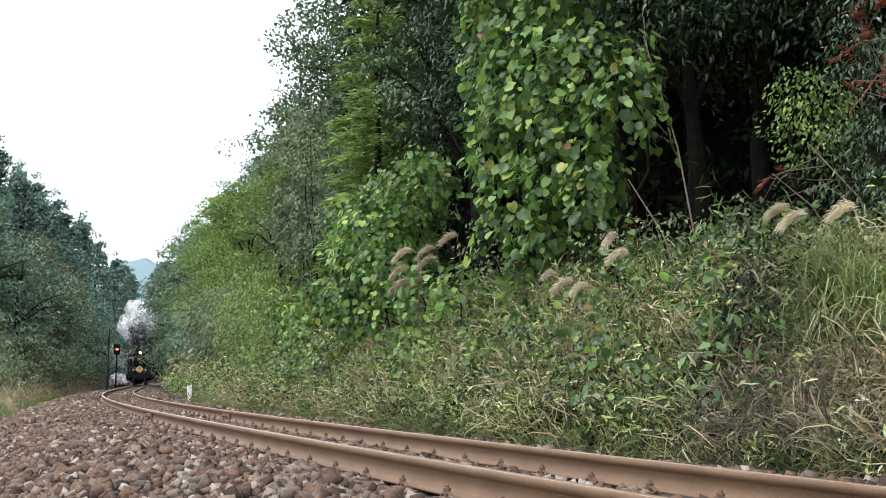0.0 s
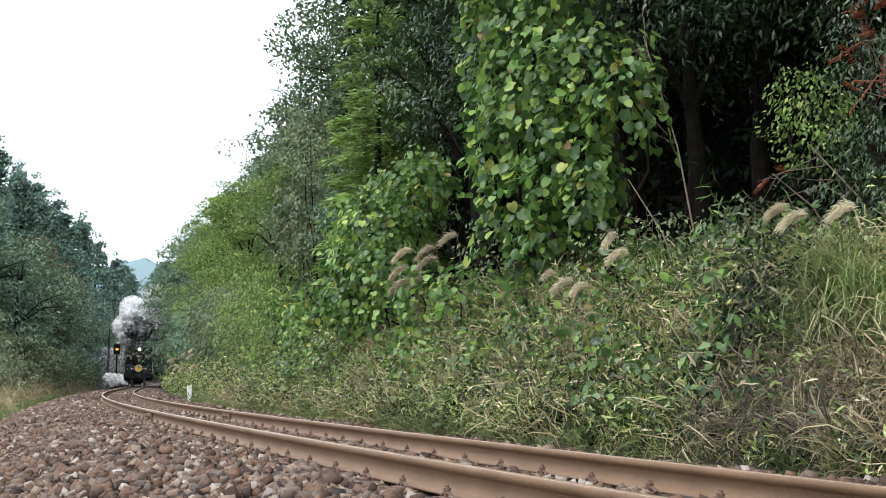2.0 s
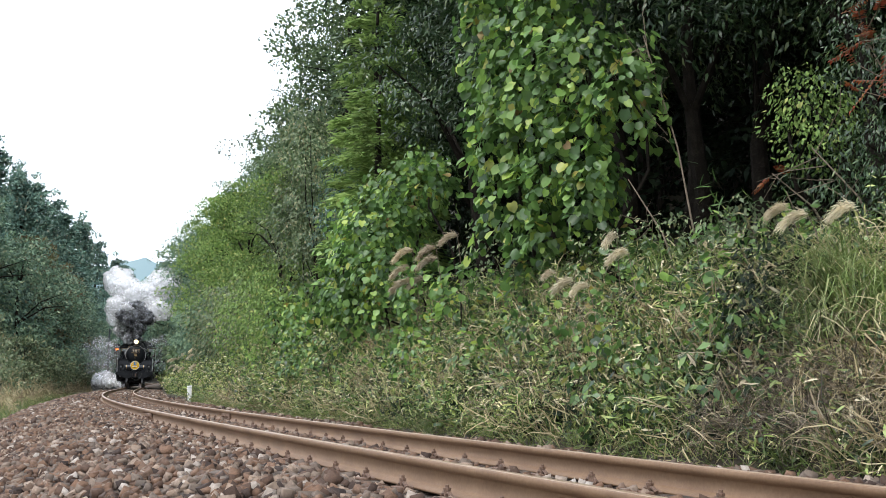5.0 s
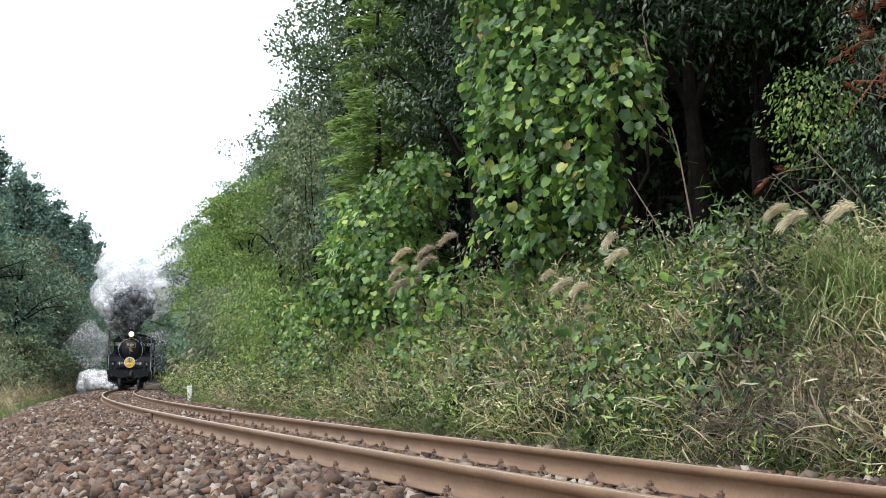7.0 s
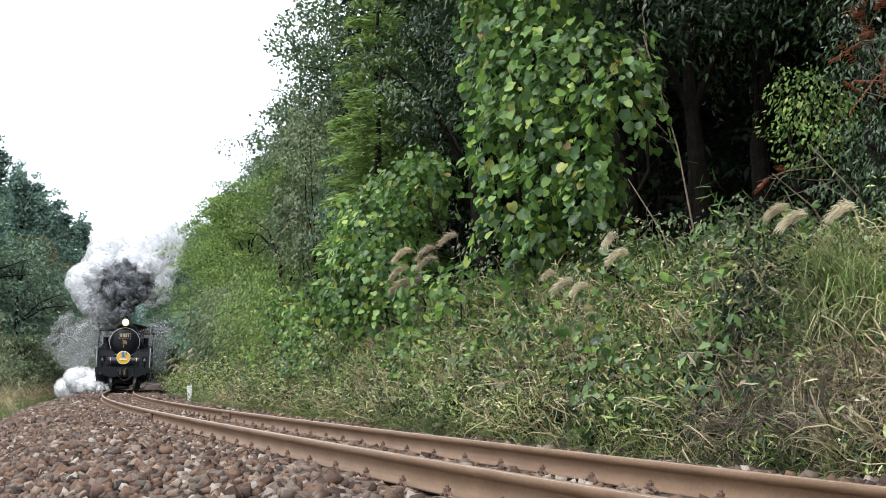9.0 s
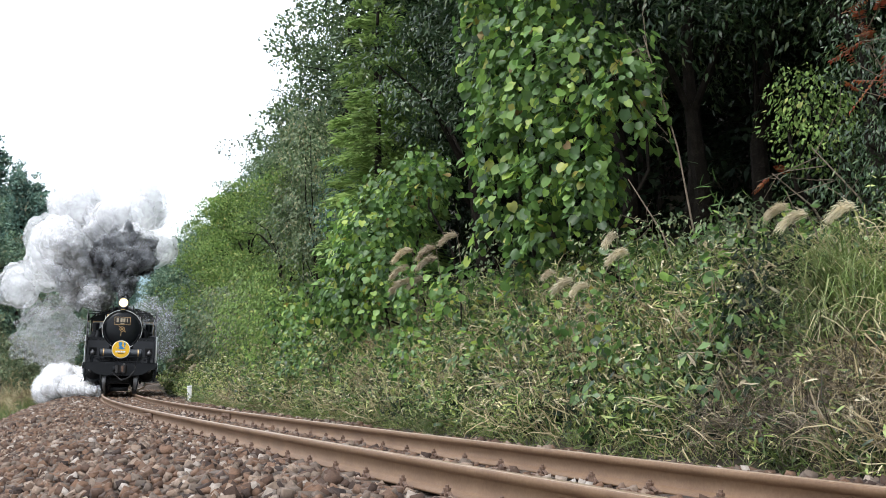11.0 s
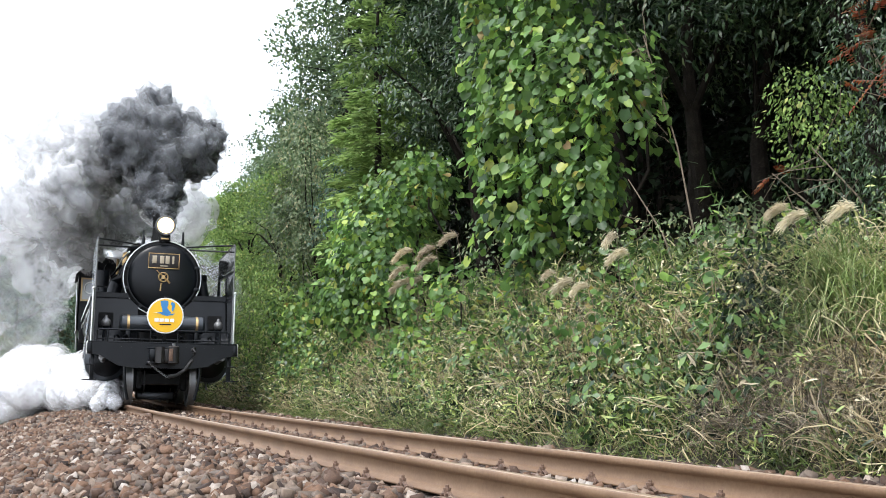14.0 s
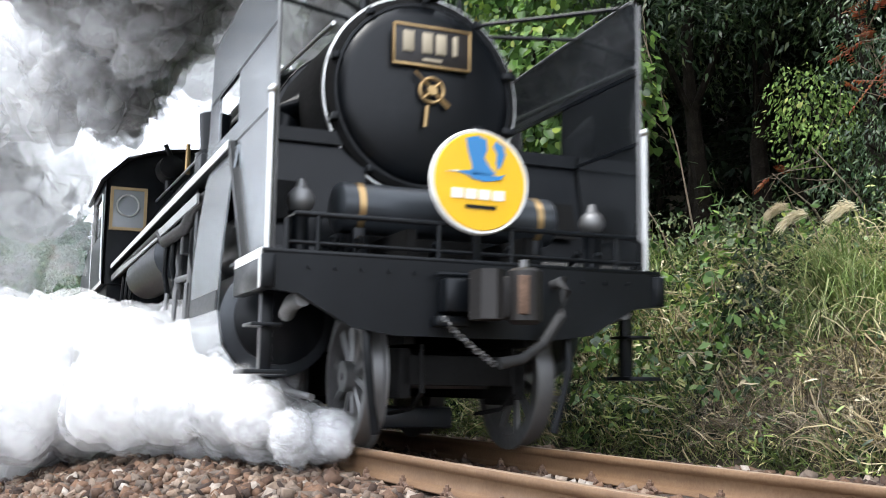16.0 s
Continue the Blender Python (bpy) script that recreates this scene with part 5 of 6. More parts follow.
lp("knuckle_pin", M_DULL, lambda bm: rod(bm, (-0.33, -0.14, 1.04), (-0.33, -0.14, 1.1), 0.028, 10), coupler)
lp("rust_streak", M_RUST, lambda bm: block(bm, (-0.452, -0.12, 0.78), (-0.43, -0.05, 1.0), 0.008), coupler, "rust-brown worn face")
lp("coupler_bracket", M_BLACK, lambda bm: (block(bm, (-0.14, 0.08, 0.80), (0.0, 0.26, 1.0), 0.02), block(bm, (-0.1, 0.1, 0.72), (0.0, 0.3, 0.78), 0.01), rod(bm, (-0.08, 0.3, 1.02), (-0.08, -0.12, 1.03), 0.015, 8)), coupler)
lp("air_hose", M_RUBBER, lambda bm: tube(bm, [(0.0, -0.50, 1.0), (-0.06, -0.53, 1.02), (-0.12, -0.53, 0.95), (-0.14, -0.48, 0.80), (-0.15, -0.36, 0.63), (-0.15, -0.22, 0.54), (-0.14, -0.08, 0.51)], [0.03, 0.035, 0.03, 0.03, 0.03, 0.03, 0.036], 12), label="ribbed black air hose")
for k in range(13):
    f = k / 12
    lp("chain_link", M_DULL, lambda bm: ring(bm, (-0.1, 0.25 - 0.31 * f, 0.76 - 0.25 * f ** 0.8), k % 2, 0.016, 0.005, 10, 5))

# frames and underparts
lp("main_frame", M_SOOT, lambda bm: (block(bm, (0.1, 0.36, 0.62), (11.6, 0.42, 1.3)), block(bm, (0.1, -0.42, 0.62), (11.6, -0.36, 1.3)), block(bm, (0.3, -0.4, 0.75), (11.6, 0.4, 0.95))))
lp("truck_frame", M_SOOT, lambda bm: (block(bm, (0.2, -0.4, 0.38), (0.26, 0.4, 0.56), 0.01), block(bm, (0.2, 0.34, 0.3), (2.9, 0.42, 0.6), 0.01), block(bm, (0.2, -0.42, 0.3), (2.9, -0.34, 0.6), 0.01), block(bm, (0.9, -0.4, 0.4), (1.6, 0.4, 0.62), 0.02)))
for sd in (1, -1):
    lp("rail_guard", M_BLACK, lambda bm: tube(bm, [(0.1, sd * 0.66, 0.72), (0.07, sd * 0.655, 0.5), (0.1, sd * 0.62, 0.28), (0.13, sd * 0.58, 0.1)], [0.028, 0.028, 0.026, 0.03], 10), label="bent pipe guard ahead of the wheel")
    lp("axle_box", M_SOOT, lambda bm: (block(bm, (0.44, sd * 0.40, 0.26), (0.8, sd * 0.47, 0.62), 0.02), rod(bm, (0.62, sd * 0.44, 0.43), (0.62, sd * 0.5, 0.43), 0.09, 14)))
    lp("brake_pipe", M_SOOT, lambda bm: tube(bm, [(0.14, sd * 0.3, 0.62), (0.12, sd * 0.3, 0.34), (0.3, sd * 0.3, 0.24), (0.7, sd * 0.3, 0.2)], 0.014, 8))
    lp("beam_pipe", M_DULL, lambda bm: tube(bm, [(0.06, sd * 1.05, 0.86), (0.3, sd * 1.05, 0.85), (0.55, sd * 1.02, 0.8)], 0.05, 12), label="short grey pipe under the beam")
    lp("board_pipe", M_COUPLER, lambda bm: tube(bm, [(2.3, sd * 1.14, 1.86), (3.0, sd * 1.2, 1.82), (3.4, sd * 1.21, 1.7), (4.6, sd * 1.22, 1.72), (4.9, sd * 1.22, 1.84), (9.4, sd * 1.2, 1.86)], 0.055, 12), label="brown lagged pipe under the running board")
    lp("lubricator", M_BLACK, lambda bm: (block(bm, (2.75, sd * 1.0, 2.0), (3.05, sd * 1.22, 2.22), 0.02), tube(bm, [(2.9, sd * 1.1, 2.22), (2.9, sd * 1.1, 2.3)], 0.03, 8)))
    lp("guide_yoke", M_DULL, lambda bm: block(bm, (2.28, sd * 0.9, 0.62), (2.36, sd * 1.24, 1.5), 0.015))
    lp("crosshead", M_STEEL, lambda bm: (block(bm, (2.9, sd * 0.93, 0.76), (3.25, sd * 1.06, 1.0), 0.02), rod(bm, (2.24, sd * 0.98, 0.86), (2.95, sd * 0.98, 0.86), 0.035, 12)), label="bright crosshead and piston rod")
    for l in (2.05, 2.55, 3.15, 3.75, 4.3):
        lp("drain_cock", M_DULL, lambda bm: tube(bm, [(l, sd * 1.22, 1.2), (l - 0.03, sd * 1.24, 0.8), (l + 0.02, sd * 1.22, 0.46)], 0.02, 8))
lp("track_pickup", M_CLAD, lambda bm: block(bm, (1.1, -0.32, 0.09), (1.5, 0.36, 0.24), 0.03), label="grey box hung between the wheels")
for sd in (1, -1):
    cyl = lp("cylinder", M_CLAD, lambda bm: turned(bm, [(1.05, 0.2), (1.06, 0.33), (1.1, 0.38), (2.2, 0.38), (2.24, 0.33), (2.26, 0.2)], sd * 0.94, 0.80, 36), label="grey clad steam cylinder")
    lp("cylinder_cover", M_BLACK, lambda bm: turned(bm, [(0.98, 0.08), (1.0, 0.22), (1.04, 0.30), (1.06, 0.30)], sd * 0.94, 0.80, 28), cyl)
    lp("valve_chest", M_CLAD, lambda bm: turned(bm, [(1.1, 0.16), (1.12, 0.22), (2.2, 0.22), (2.22, 0.16)], sd * 0.98, 1.38, 28), cyl)
    lp("cylinder_cladding", M_BRIGHT_SHEET, lambda bm: wrapped(bm, [(1.24, 1.95), (1.29, 1.6), (1.325, 1.2), (1.335, 0.85), (1.30, 0.62), (1.2, 0.48), (1.07, 0.41), (0.92, 0.395)], sd, 1.14, 2.22), cyl, "bright grey cladding sheet wrapped round the cylinder")
    lp("cladding_seam", M_BLACK, lambda bm: wrapped(bm, [(1.335, 0.98), (1.342, 0.9), (1.343, 0.85)], sd, 1.16, 2.2), cyl)
    lp("drain_pipe", M_DULL, lambda bm: tube(bm, [(1.2, sd * 0.9, 0.44), (1.0, sd * 0.9, 0.34), (0.55, sd * 0.85, 0.3)], 0.022, 8), cyl)
    lp("side_reservoir", M_CLAD, lambda bm: turned(bm, [(5.0, 0.05), (5.02, 0.2), (5.08, 0.26), (7.6, 0.26), (7.66, 0.2), (7.68, 0.05)], sd * 1.0, 1.66, 32), label="dark horizontal tank under the running board")
    lp("reverse_rod", M_STEEL, lambda bm: block(bm, (2.6, sd * 1.24, 1.78), (9.6, sd * 1.26, 1.86)))
    lp("slide_bar", M_STEEL, lambda bm: block(bm, (2.3, sd * 0.95, 0.98), (3.6, sd * 1.02, 1.03), 0.004))
    lp("valve_gear", M_DULL, lambda bm: (tube(bm, [(2.4, sd * 1.05, 1.38), (3.8, sd * 1.1, 1.32), (4.6, sd * 1.12, 1.35)], 0.03, 8), tube(bm, [(3.6, sd * 1.12, 1.5), (3.7, sd * 1.12, 0.85)], 0.03, 8), block(bm, (4.4, sd * 1.08, 1.1), (4.56, sd * 1.14, 1.7), 0.02)))
    lp("gear_bracket", M_BLACK, lambda bm: (block(bm, (3.6, sd * 0.8, 1.5), (3.75, sd * 1.2, 1.96), 0.01), block(bm, (2.9, sd * 0.9, 1.2), (3.05, sd * 1.2, 1.96), 0.01)))
    for l in (2.7, 3.3, 4.4, 4.9, 7.9, 8.4, 8.9):
        lp("side_pipe", M_BLACK, lambda bm: tube(bm, [(l, sd * 1.15, 1.95), (l, sd * 1.17, 1.5 - 0.06 * (l % 1)), (l + 0.12, sd * 1.1, 1.2)], 0.028, 8))
    lp("long_pipe", M_BLACK, lambda bm: tube(bm, [(1.5, sd * 1.2, 2.06), (5, sd * 1.2, 2.07), (9.5, sd * 1.2, 2.06)], 0.03, 8))
    lp("air_pump", M_BLACK, lambda bm: tube(bm, [(3.4, sd * 1.0, 2.0), (3.4, sd * 1.0, 2.35), (3.4, sd * 1.0, 2.38), (3.4, sd * 1.0, 2.7)], [0.16, 0.16, 0.12, 0.14], 18))

# cab
cab = lp("cab", M_BLACK, lambda bm: (prism(bm, [(-1.38, 1.75), (1.38, 1.75), (1.38, 3.2), (1.1, 3.5), (0.6, 3.66), (0, 3.72), (-0.6, 3.66), (-1.1, 3.5), (-1.38, 3.2)], 0, 9.7, 9.74), block(bm, (9.7, 1.34, 1.75), (11.9, 1.38, 2.5)), block(bm, (9.7, -1.38, 1.75), (11.9, -1.34, 2.5)), block(bm, (9.7, 1.34, 3.1), (11.9, 1.38, 3.25)), block(bm, (9.7, -1.38, 3.1), (11.9, -1.34, 3.25)), block(bm, (9.7, 1.34, 2.5), (10.1, 1.38, 3.1)), block(bm, (11.3, 1.34, 2.5), (11.9, 1.38, 3.1)), block(bm, (9.7, -1.38, 2.5), (10.1, -1.34, 3.1)), block(bm, (11.3, -1.38, 2.5), (11.9, -1.34, 3.1)), block(bm, (9.74, -1.3, 1.5), (11.9, 1.3, 1.75))), label="black cab with framed front windows", smooth=False)
lp("cab_roof", M_SOOT, lambda bm: prism(bm, [(1.46, 3.2), (1.12, 3.54), (0.6, 3.7), (0, 3.76), (-0.6, 3.7), (-1.12, 3.54), (-1.46, 3.2), (-1.42, 3.17), (-1.1, 3.5), (-0.6, 3.66), (0, 3.72), (0.6, 3.66), (1.1, 3.5), (1.42, 3.17)][::-1], 0, 9.55, 12.1), cab)
for sd in (1, -1):
    win = lp("cab_window", M_GLASS, lambda bm: block(bm, (9.66, sd * 0.86, 2.55), (9.69, sd * 1.28, 3.08)), cab, "grey glass cab window")
    lp("window_frame", M_WOOD, lambda bm: [block(bm, (9.64, min(sd * a, sd * b), c), (9.70, max(sd * a, sd * b), d)) for a, b, c, d in ((0.82, 0.86, 2.51, 3.12), (1.28, 1.32, 2.51, 3.12), (0.86, 1.28, 2.51, 2.55), (0.86, 1.28, 3.08, 3.12))], win, "varnished frame")
    lp("clear_view_screen", M_STEEL, lambda bm: ring(bm, (9.65, sd * 1.08, 2.86), 0, 0.15, 0.014, 32, 6), win)
    lp("cab_edge", M_WHITE, lambda bm: block(bm, (9.7, sd * 1.382, 1.74), (11.9, sd * 1.39, 1.8)), cab, "white edge line")
    lp("cab_handrail", M_STEEL, lambda bm: tube(bm, [(9.66, sd * 1.40, 1.8), (9.66, sd * 1.42, 3.0)], 0.016, 8), cab)
    lp("cab_step", M_BLACK, lambda bm: (block(bm, (11.2, sd * 1.28, 0.5), (11.25, sd * 1.32, 1.6)), block(bm, (11.0, sd * 1.2, 0.5), (11.5, sd * 1.4, 0.53)), block(bm, (11.0, sd * 1.2, 0.95), (11.5, sd * 1.4, 0.98))), cab)


def wheel_mesh(radius, spokes, centre_o, side, bm):
    """One spoked wheel with tyre and flange about the origin, facing along o."""
    def lathe(profile, seg=36):
        rows = [[bm.verts.new((r * math.cos(k * math.tau / seg), o, r * math.sin(k * math.tau / seg))) for k in range(seg)] for r, o in profile]
        for a, b in zip(rows, rows[1:] + rows[:1]):
            for k in range(seg):
                bm.faces.new((a[k], a[(k + 1) % seg], b[(k + 1) % seg], b[k]))
    s = side
    lathe([(radius, centre_o + s * 0.06), (radius, centre_o - s * 0.045), (radius + 0.027, centre_o - s * 0.05), (radius + 0.027, centre_o - s * 0.07), (radius * 0.84, centre_o - s * 0.07), (radius * 0.84, centre_o + s * 0.06)])
    lathe([(radius * 0.22, centre_o + s * 0.08), (radius * 0.22, centre_o - s * 0.08), (0.03, centre_o - s * 0.08), (0.03, centre_o + s * 0.08)], 18)
    for k in range(spokes):
        a = k * math.tau / spokes
        rod(bm, (radius * 0.18 * math.cos(a), centre_o, radius * 0.18 * math.sin(a)), (radius * 0.87 * math.cos(a), centre_o, radius * 0.87 * math.sin(a)), radius * 0.045 + 0.008, 6)
    bmesh.ops.recalc_face_normals(bm, faces=bm.faces[:])


def wheelset(name, owner, l, radius, spokes, crank=False):
    """An axle with its two wheels, turning about its own centre."""
    axle = part(name, rod(bmesh.new(), (0, -0.56, 0), (0, 0.56, 0), 0.07, 14), M_DULL, owner)
    axle.location = (l, 0, radius)
    for side in (1, -1):
        bm = bmesh.new()
        wheel_mesh(radius, spokes, side * 0.56, side, bm)
        part("wheel", bm, M_DULL if radius < 0.6 else M_BLACK, axle, "worn steel spoked wheel")
        if crank:
            bm = bmesh.new()
            rod(bm, (0.3, side * 0.6, 0), (0.3, side * 0.98, 0), 0.06, 14)
            prism(bm, [(-0.15, -0.14), (0.36, -0.09), (0.36, 0.09), (-0.15, 0.14)], 1, side * 0.63, side * 0.68)
            part("crank", bm, M_STEEL, axle)
    return axle, l, radius


ROLLING = [wheelset("leading_wheelset", loco, 0.62, 0.43, 10), wheelset("leading_wheelset", loco, 2.4, 0.43, 10)]
DRIVERS = [wheelset("driving_wheelset", loco, l, 0.875, 14, True) for l in (4.1, 6.0, 7.9)]
ROLLING += DRIVERS + [wheelset("trailing_wheelset", loco, 10.4, 0.43, 10)]
RODS = []
for side in (1, -1):
    bm = bmesh.new()
    block(bm, (-1.98, side * 0.80, -0.06), (1.98, side * 0.85, 0.06), 0.015)
    for l in (-1.9, 0, 1.9):
        tube(bm, [(l, side * 0.79, 0), (l, side * 0.86, 0)], 0.12, 18)
    RODS.append(part("coupling_rod", bm, M_STEEL, loco, "bright steel coupling rod"))

# tender
tender = tagged(new("tender"), label="black coal tender coupled behind the cab", category="tender")
lp("tank_body", M_BLACK, lambda bm: (block(bm, (12.3, -1.36, 1.2), (19.4, 1.36, 2.75), 0.03), block(bm, (12.4, -1.3, 2.7), (19.3, 1.3, 3.12), 0.03)), tender)
lp("coal", M_SOOT, lambda bm: [bmesh.ops.create_icosphere(bm, subdivisions=1, radius=0.3, matrix=Matrix.Translation((13 + 0.45 * k, 0.7 * math.sin(k * 2.1), 3.1 + 0.1 * math.sin(k)))) for k in range(12)], tender, "heaped black coal", False)
lp("tender_frame", M_SOOT, lambda bm: block(bm, (12.3, -1.1, 0.95), (19.4, 1.1, 1.2)), tender)
for sd in (1, -1):
    lp("tender_edge", M_WHITE, lambda bm: block(bm, (12.3, sd * 1.365, 1.2), (19.4, sd * 1.372, 1.25)), tender)
    lp("tender_handrail", M_STEEL, lambda bm: tube(bm, [(12.4, sd * 1.40, 1.3), (12.4, sd * 1.40, 3.0)], 0.016, 8), tender)
    lp("bogie_frame", M_SOOT, lambda bm: (block(bm, (12.8, sd * 0.78, 0.35), (15.2, sd * 0.86, 0.65), 0.02), block(bm, (16.4, sd * 0.78, 0.35), (18.8, sd * 0.86, 0.65), 0.02)), tender)
TENDER_WHEELS = [wheelset("tender_wheelset", tender, l, 0.43, 10) for l in (13.1, 14.9, 16.7, 18.5)]
# ---- along the line: sleepers, fastenings, joints, post, signal ----
PITCH = 0.5726


def sleepers():
    bm = bmesh.new()
    block(bm, (-0.1, -1.0, -0.15), (0.1, 1.0, 0.0), 0.012)
    first = part("sleeper", bm, M_SLEEPER)
    clip = bmesh.new()
    block(clip, (-0.055, -0.06, 0.0), (0.055, 0.05, 0.014), 0.004)
    tube(clip, [(-0.06, 0, 0.012), (-0.035, 0, 0.03), (0.035, 0, 0.03), (0.06, 0, 0.012)], 0.012, 6)
    shape = None
    for side in (1, -1):
        for face in (1, -1):
            if shape is None:
                c = part("rail_clip", clip, M_RUST, first, "rusty spring clip")
                shape = c.data
            else:
                c = new("rail_clip", shape)
                c.parent = first
            c.location = (0, side * GAUGE + face * 0.105, 0.0)
    bolts = bmesh.new()
    tube(bolts, [(0, 0, 0), (0, 0, 0.03), (0, 0, 0.031), (0, 0, 0.044), (0, 0, 0.045), (0, 0, 0.058)], [0.017, 0.017, 0.02, 0.02, 0.011, 0.01], 6)
    me = None
    for side in (1, -1):
        for face in (1, -1):
            if me is None:
                b = part("bolt", bolts, M_RUST, first)
                me = b.data
            else:
                b = new("bolt", me)
                b.parent = first
            b.location = (0, side * GAUGE + face * 0.105, 0.012)
    tagged(first, label="weathered dark sleeper sunk in the ballast with rusty fastenings", category="sleeper", group="sleepers of the track")
    for k in range(-22, 100):
        s = 1.03 + k * PITCH
        m = rolling_like(s, -0.158)
        if k == -22:
            first.matrix_basis = m
        else:
            copy_thing(first, m)


def rolling_like(s, h):
    """A pose on the line at s, turned along it and leaning with its cant."""
    p = line(s, 0.0, h)
    return pose(p[0], p[1], p[2], math.degrees(math.atan(CANT)), 0, math.degrees(float(np.interp(s, LS, LT))))


sleepers()


def joint(s, side):
    ob = tagged(new("fishplate"), label="rusty bolted fishplate joining two rail lengths", category="rail joint", group="rail joints")
    for face in (1, -1):
        bm = bmesh.new()
        c = face * 0.028
        block(bm, (-0.28, c - 0.016, -0.125), (0.28, c + 0.016, -0.045), 0.006)
        part("plate", bm, M_RUST, ob)
        for k in (-0.2, -0.07, 0.07, 0.2):
            bm = bmesh.new()
            rod(bm, (k, face * 0.044, -0.085), (k, face * 0.07, -0.085), 0.018, 6)
            part("bolt", bm, M_RUST, ob)
    p = line(s, side * GAUGE, CANT * side * GAUGE)
    ob.matrix_basis = pose(p[0], p[1], p[2], 0, 0, math.degrees(float(np.interp(s, LS, LT))))


joint(13.0, 1)
joint(13.1, -1)
joint(38.0, 1)
joint(38.1, -1)


def marker_post():
    bm = bmesh.new()
    block(bm, (-0.06, -0.06, -0.5), (0.06, 0.06, 0.30), 0.015)
    block(bm, (-0.07, -0.07, 0.26), (0.07, 0.07, 0.32), 0.02)
    post = part("marker_post", bm, M_WHITE)
    p = line(30.4, -1.95, 0.0)
    post.matrix_basis = pose(p[0], p[1], p[2], 2, -3, 20)
    tagged(post, label="short white concrete marker post beside the track", category="post")


marker_post()


def signal(s, o, top):
    ob = tagged(new("railway_signal"), label="slim lineside signal post showing one orange light", category="signal")
    bm = bmesh.new()
    tube(bm, [(0, 0, -1.2), (0, 0, top + 0.4)], 0.07, 10)
    part("mast", bm, M_SOOT, ob)
    bm = bmesh.new()
    block(bm, (-0.3, -0.3, top - 0.55), (-0.1, 0.3, top + 0.45), 0.08)
    part("backboard", bm, M_SOOT, ob)
    bm = bmesh.new()
    rod(bm, (-0.34, 0, top), (-0.3, 0, top), 0.13, 18)
    part("aspect", bm, glow("signal_orange", (1.0, 0.22, 0.03), 5.0), ob, "lit orange lens")
    bm = bmesh.new()
    tube(bm, [(-0.5, 0, top + 0.16), (-0.3, 0, top + 0.17)], [0.16, 0.15], 14)
    bmesh.ops.delete(bm, geom=[f for f in bm.faces if f.calc_center_median().z < top + 0.1], context="FACES")
    part("hood", bm, M_SOOT, ob)
    p = line(s, o, 0.0)
    ob.matrix_basis = pose(p[0], p[1], p[2], 0, 0, math.degrees(float(np.interp(s, LS, LT))))


signal(104.0, 2.05, 3.45)
bm = bmesh.new()
tube(bm, [(0, 0, -1.5), (0, 0, 5.6)], [0.12, 0.09], 10)
pole = part("utility_pole", bm, M_CLAD)
p = line(110.0, 3.0, 0.0)
pole.matrix_basis = pose(p[0], p[1], p[2])
tagged(pole, label="thin grey pole beside the far track", category="pole")
# ---- smoke and steam, in billowing rigid puffs ----
def smoke_material(name, dark, light, cover, through_light, scale=0.8):
    """Thin smoke: cover is how much of what lies behind it hides; through_light: how much of its light comes through from behind."""
    m, n, l, b = shader(name, light, 1.0)
    b.inputs["Specular IOR Level"].default_value = 0.0
    a = noise_node(n, l, scale, 4.0)
    r = ramp(n, [(0.35, dark), (0.65, light)])
    l.new(a.outputs["Fac"], r.inputs["Fac"])
    l.new(r.outputs["Color"], b.inputs["Base Color"])
    tr = n.new("ShaderNodeBsdfTranslucent")
    l.new(r.outputs["Color"], tr.inputs["Color"])
    mix = n.new("ShaderNodeMixShader")
    mix.inputs["Fac"].default_value = through_light
    l.new(b.outputs["BSDF"], mix.inputs[1])
    l.new(tr.outputs["BSDF"], mix.inputs[2])
    body = mix
    if cover < 1:
        wisps = noise_node(n, l, 2.2, 4.0, 0.55)
        amount = n.new("ShaderNodeMapRange")
        amount.inputs["From Min"].default_value, amount.inputs["From Max"].default_value = 0.3, 0.7
        amount.inputs["To Min"].default_value, amount.inputs["To Max"].default_value = cover * 0.45, min(1.0, cover * 1.55)
        l.new(wisps.outputs["Fac"], amount.inputs["Value"])
        gap = n.new("ShaderNodeBsdfTransparent")
        body = n.new("ShaderNodeMixShader")
        l.new(amount.outputs["Result"], body.inputs["Fac"])
        l.new(gap.outputs["BSDF"], body.inputs[1])
        l.new(mix.outputs["Shader"], body.inputs[2])
    l.new(body.outputs["Shader"], n["Material Output"].inputs["Surface"])
    return m


# skins of a puff, outside in: size and how much each hides
SHELLS = {
    "dark": ((1.0, 0.3), (0.9, 0.6), (0.8, 1.0)),
    "grey": ((1.03, 0.22), (0.92, 0.45), (0.8, 1.0)),
    "pale": ((1.0, 0.3), (0.8, 0.55)),
    "haze": ((1.0, 0.12),),
    "steam": ((1.14, 0.2), (1.02, 0.45), (0.9, 1.0)),
}
M_SMOKE = {
    k: [smoke_material(name, dark, light, cover, glow_through) for _, cover in SHELLS[k]]
    for k, name, dark, light, glow_through in (
        ("dark", "coal_smoke", (0.11, 0.115, 0.124), (0.42, 0.43, 0.445), 0.5),
        ("grey", "grey_smoke", (0.64, 0.645, 0.65), (0.94, 0.94, 0.945), 0.55),
        ("pale", "pale_smoke", (0.88, 0.885, 0.89), (0.98, 0.98, 0.98), 0.55),
        ("haze", "thin_haze", (0.85, 0.86, 0.87), (0.95, 0.96, 0.97), 0.55),
        ("steam", "white_steam", (0.98, 0.98, 0.98), (0.995, 0.995, 0.995), 0.5),
    )
}


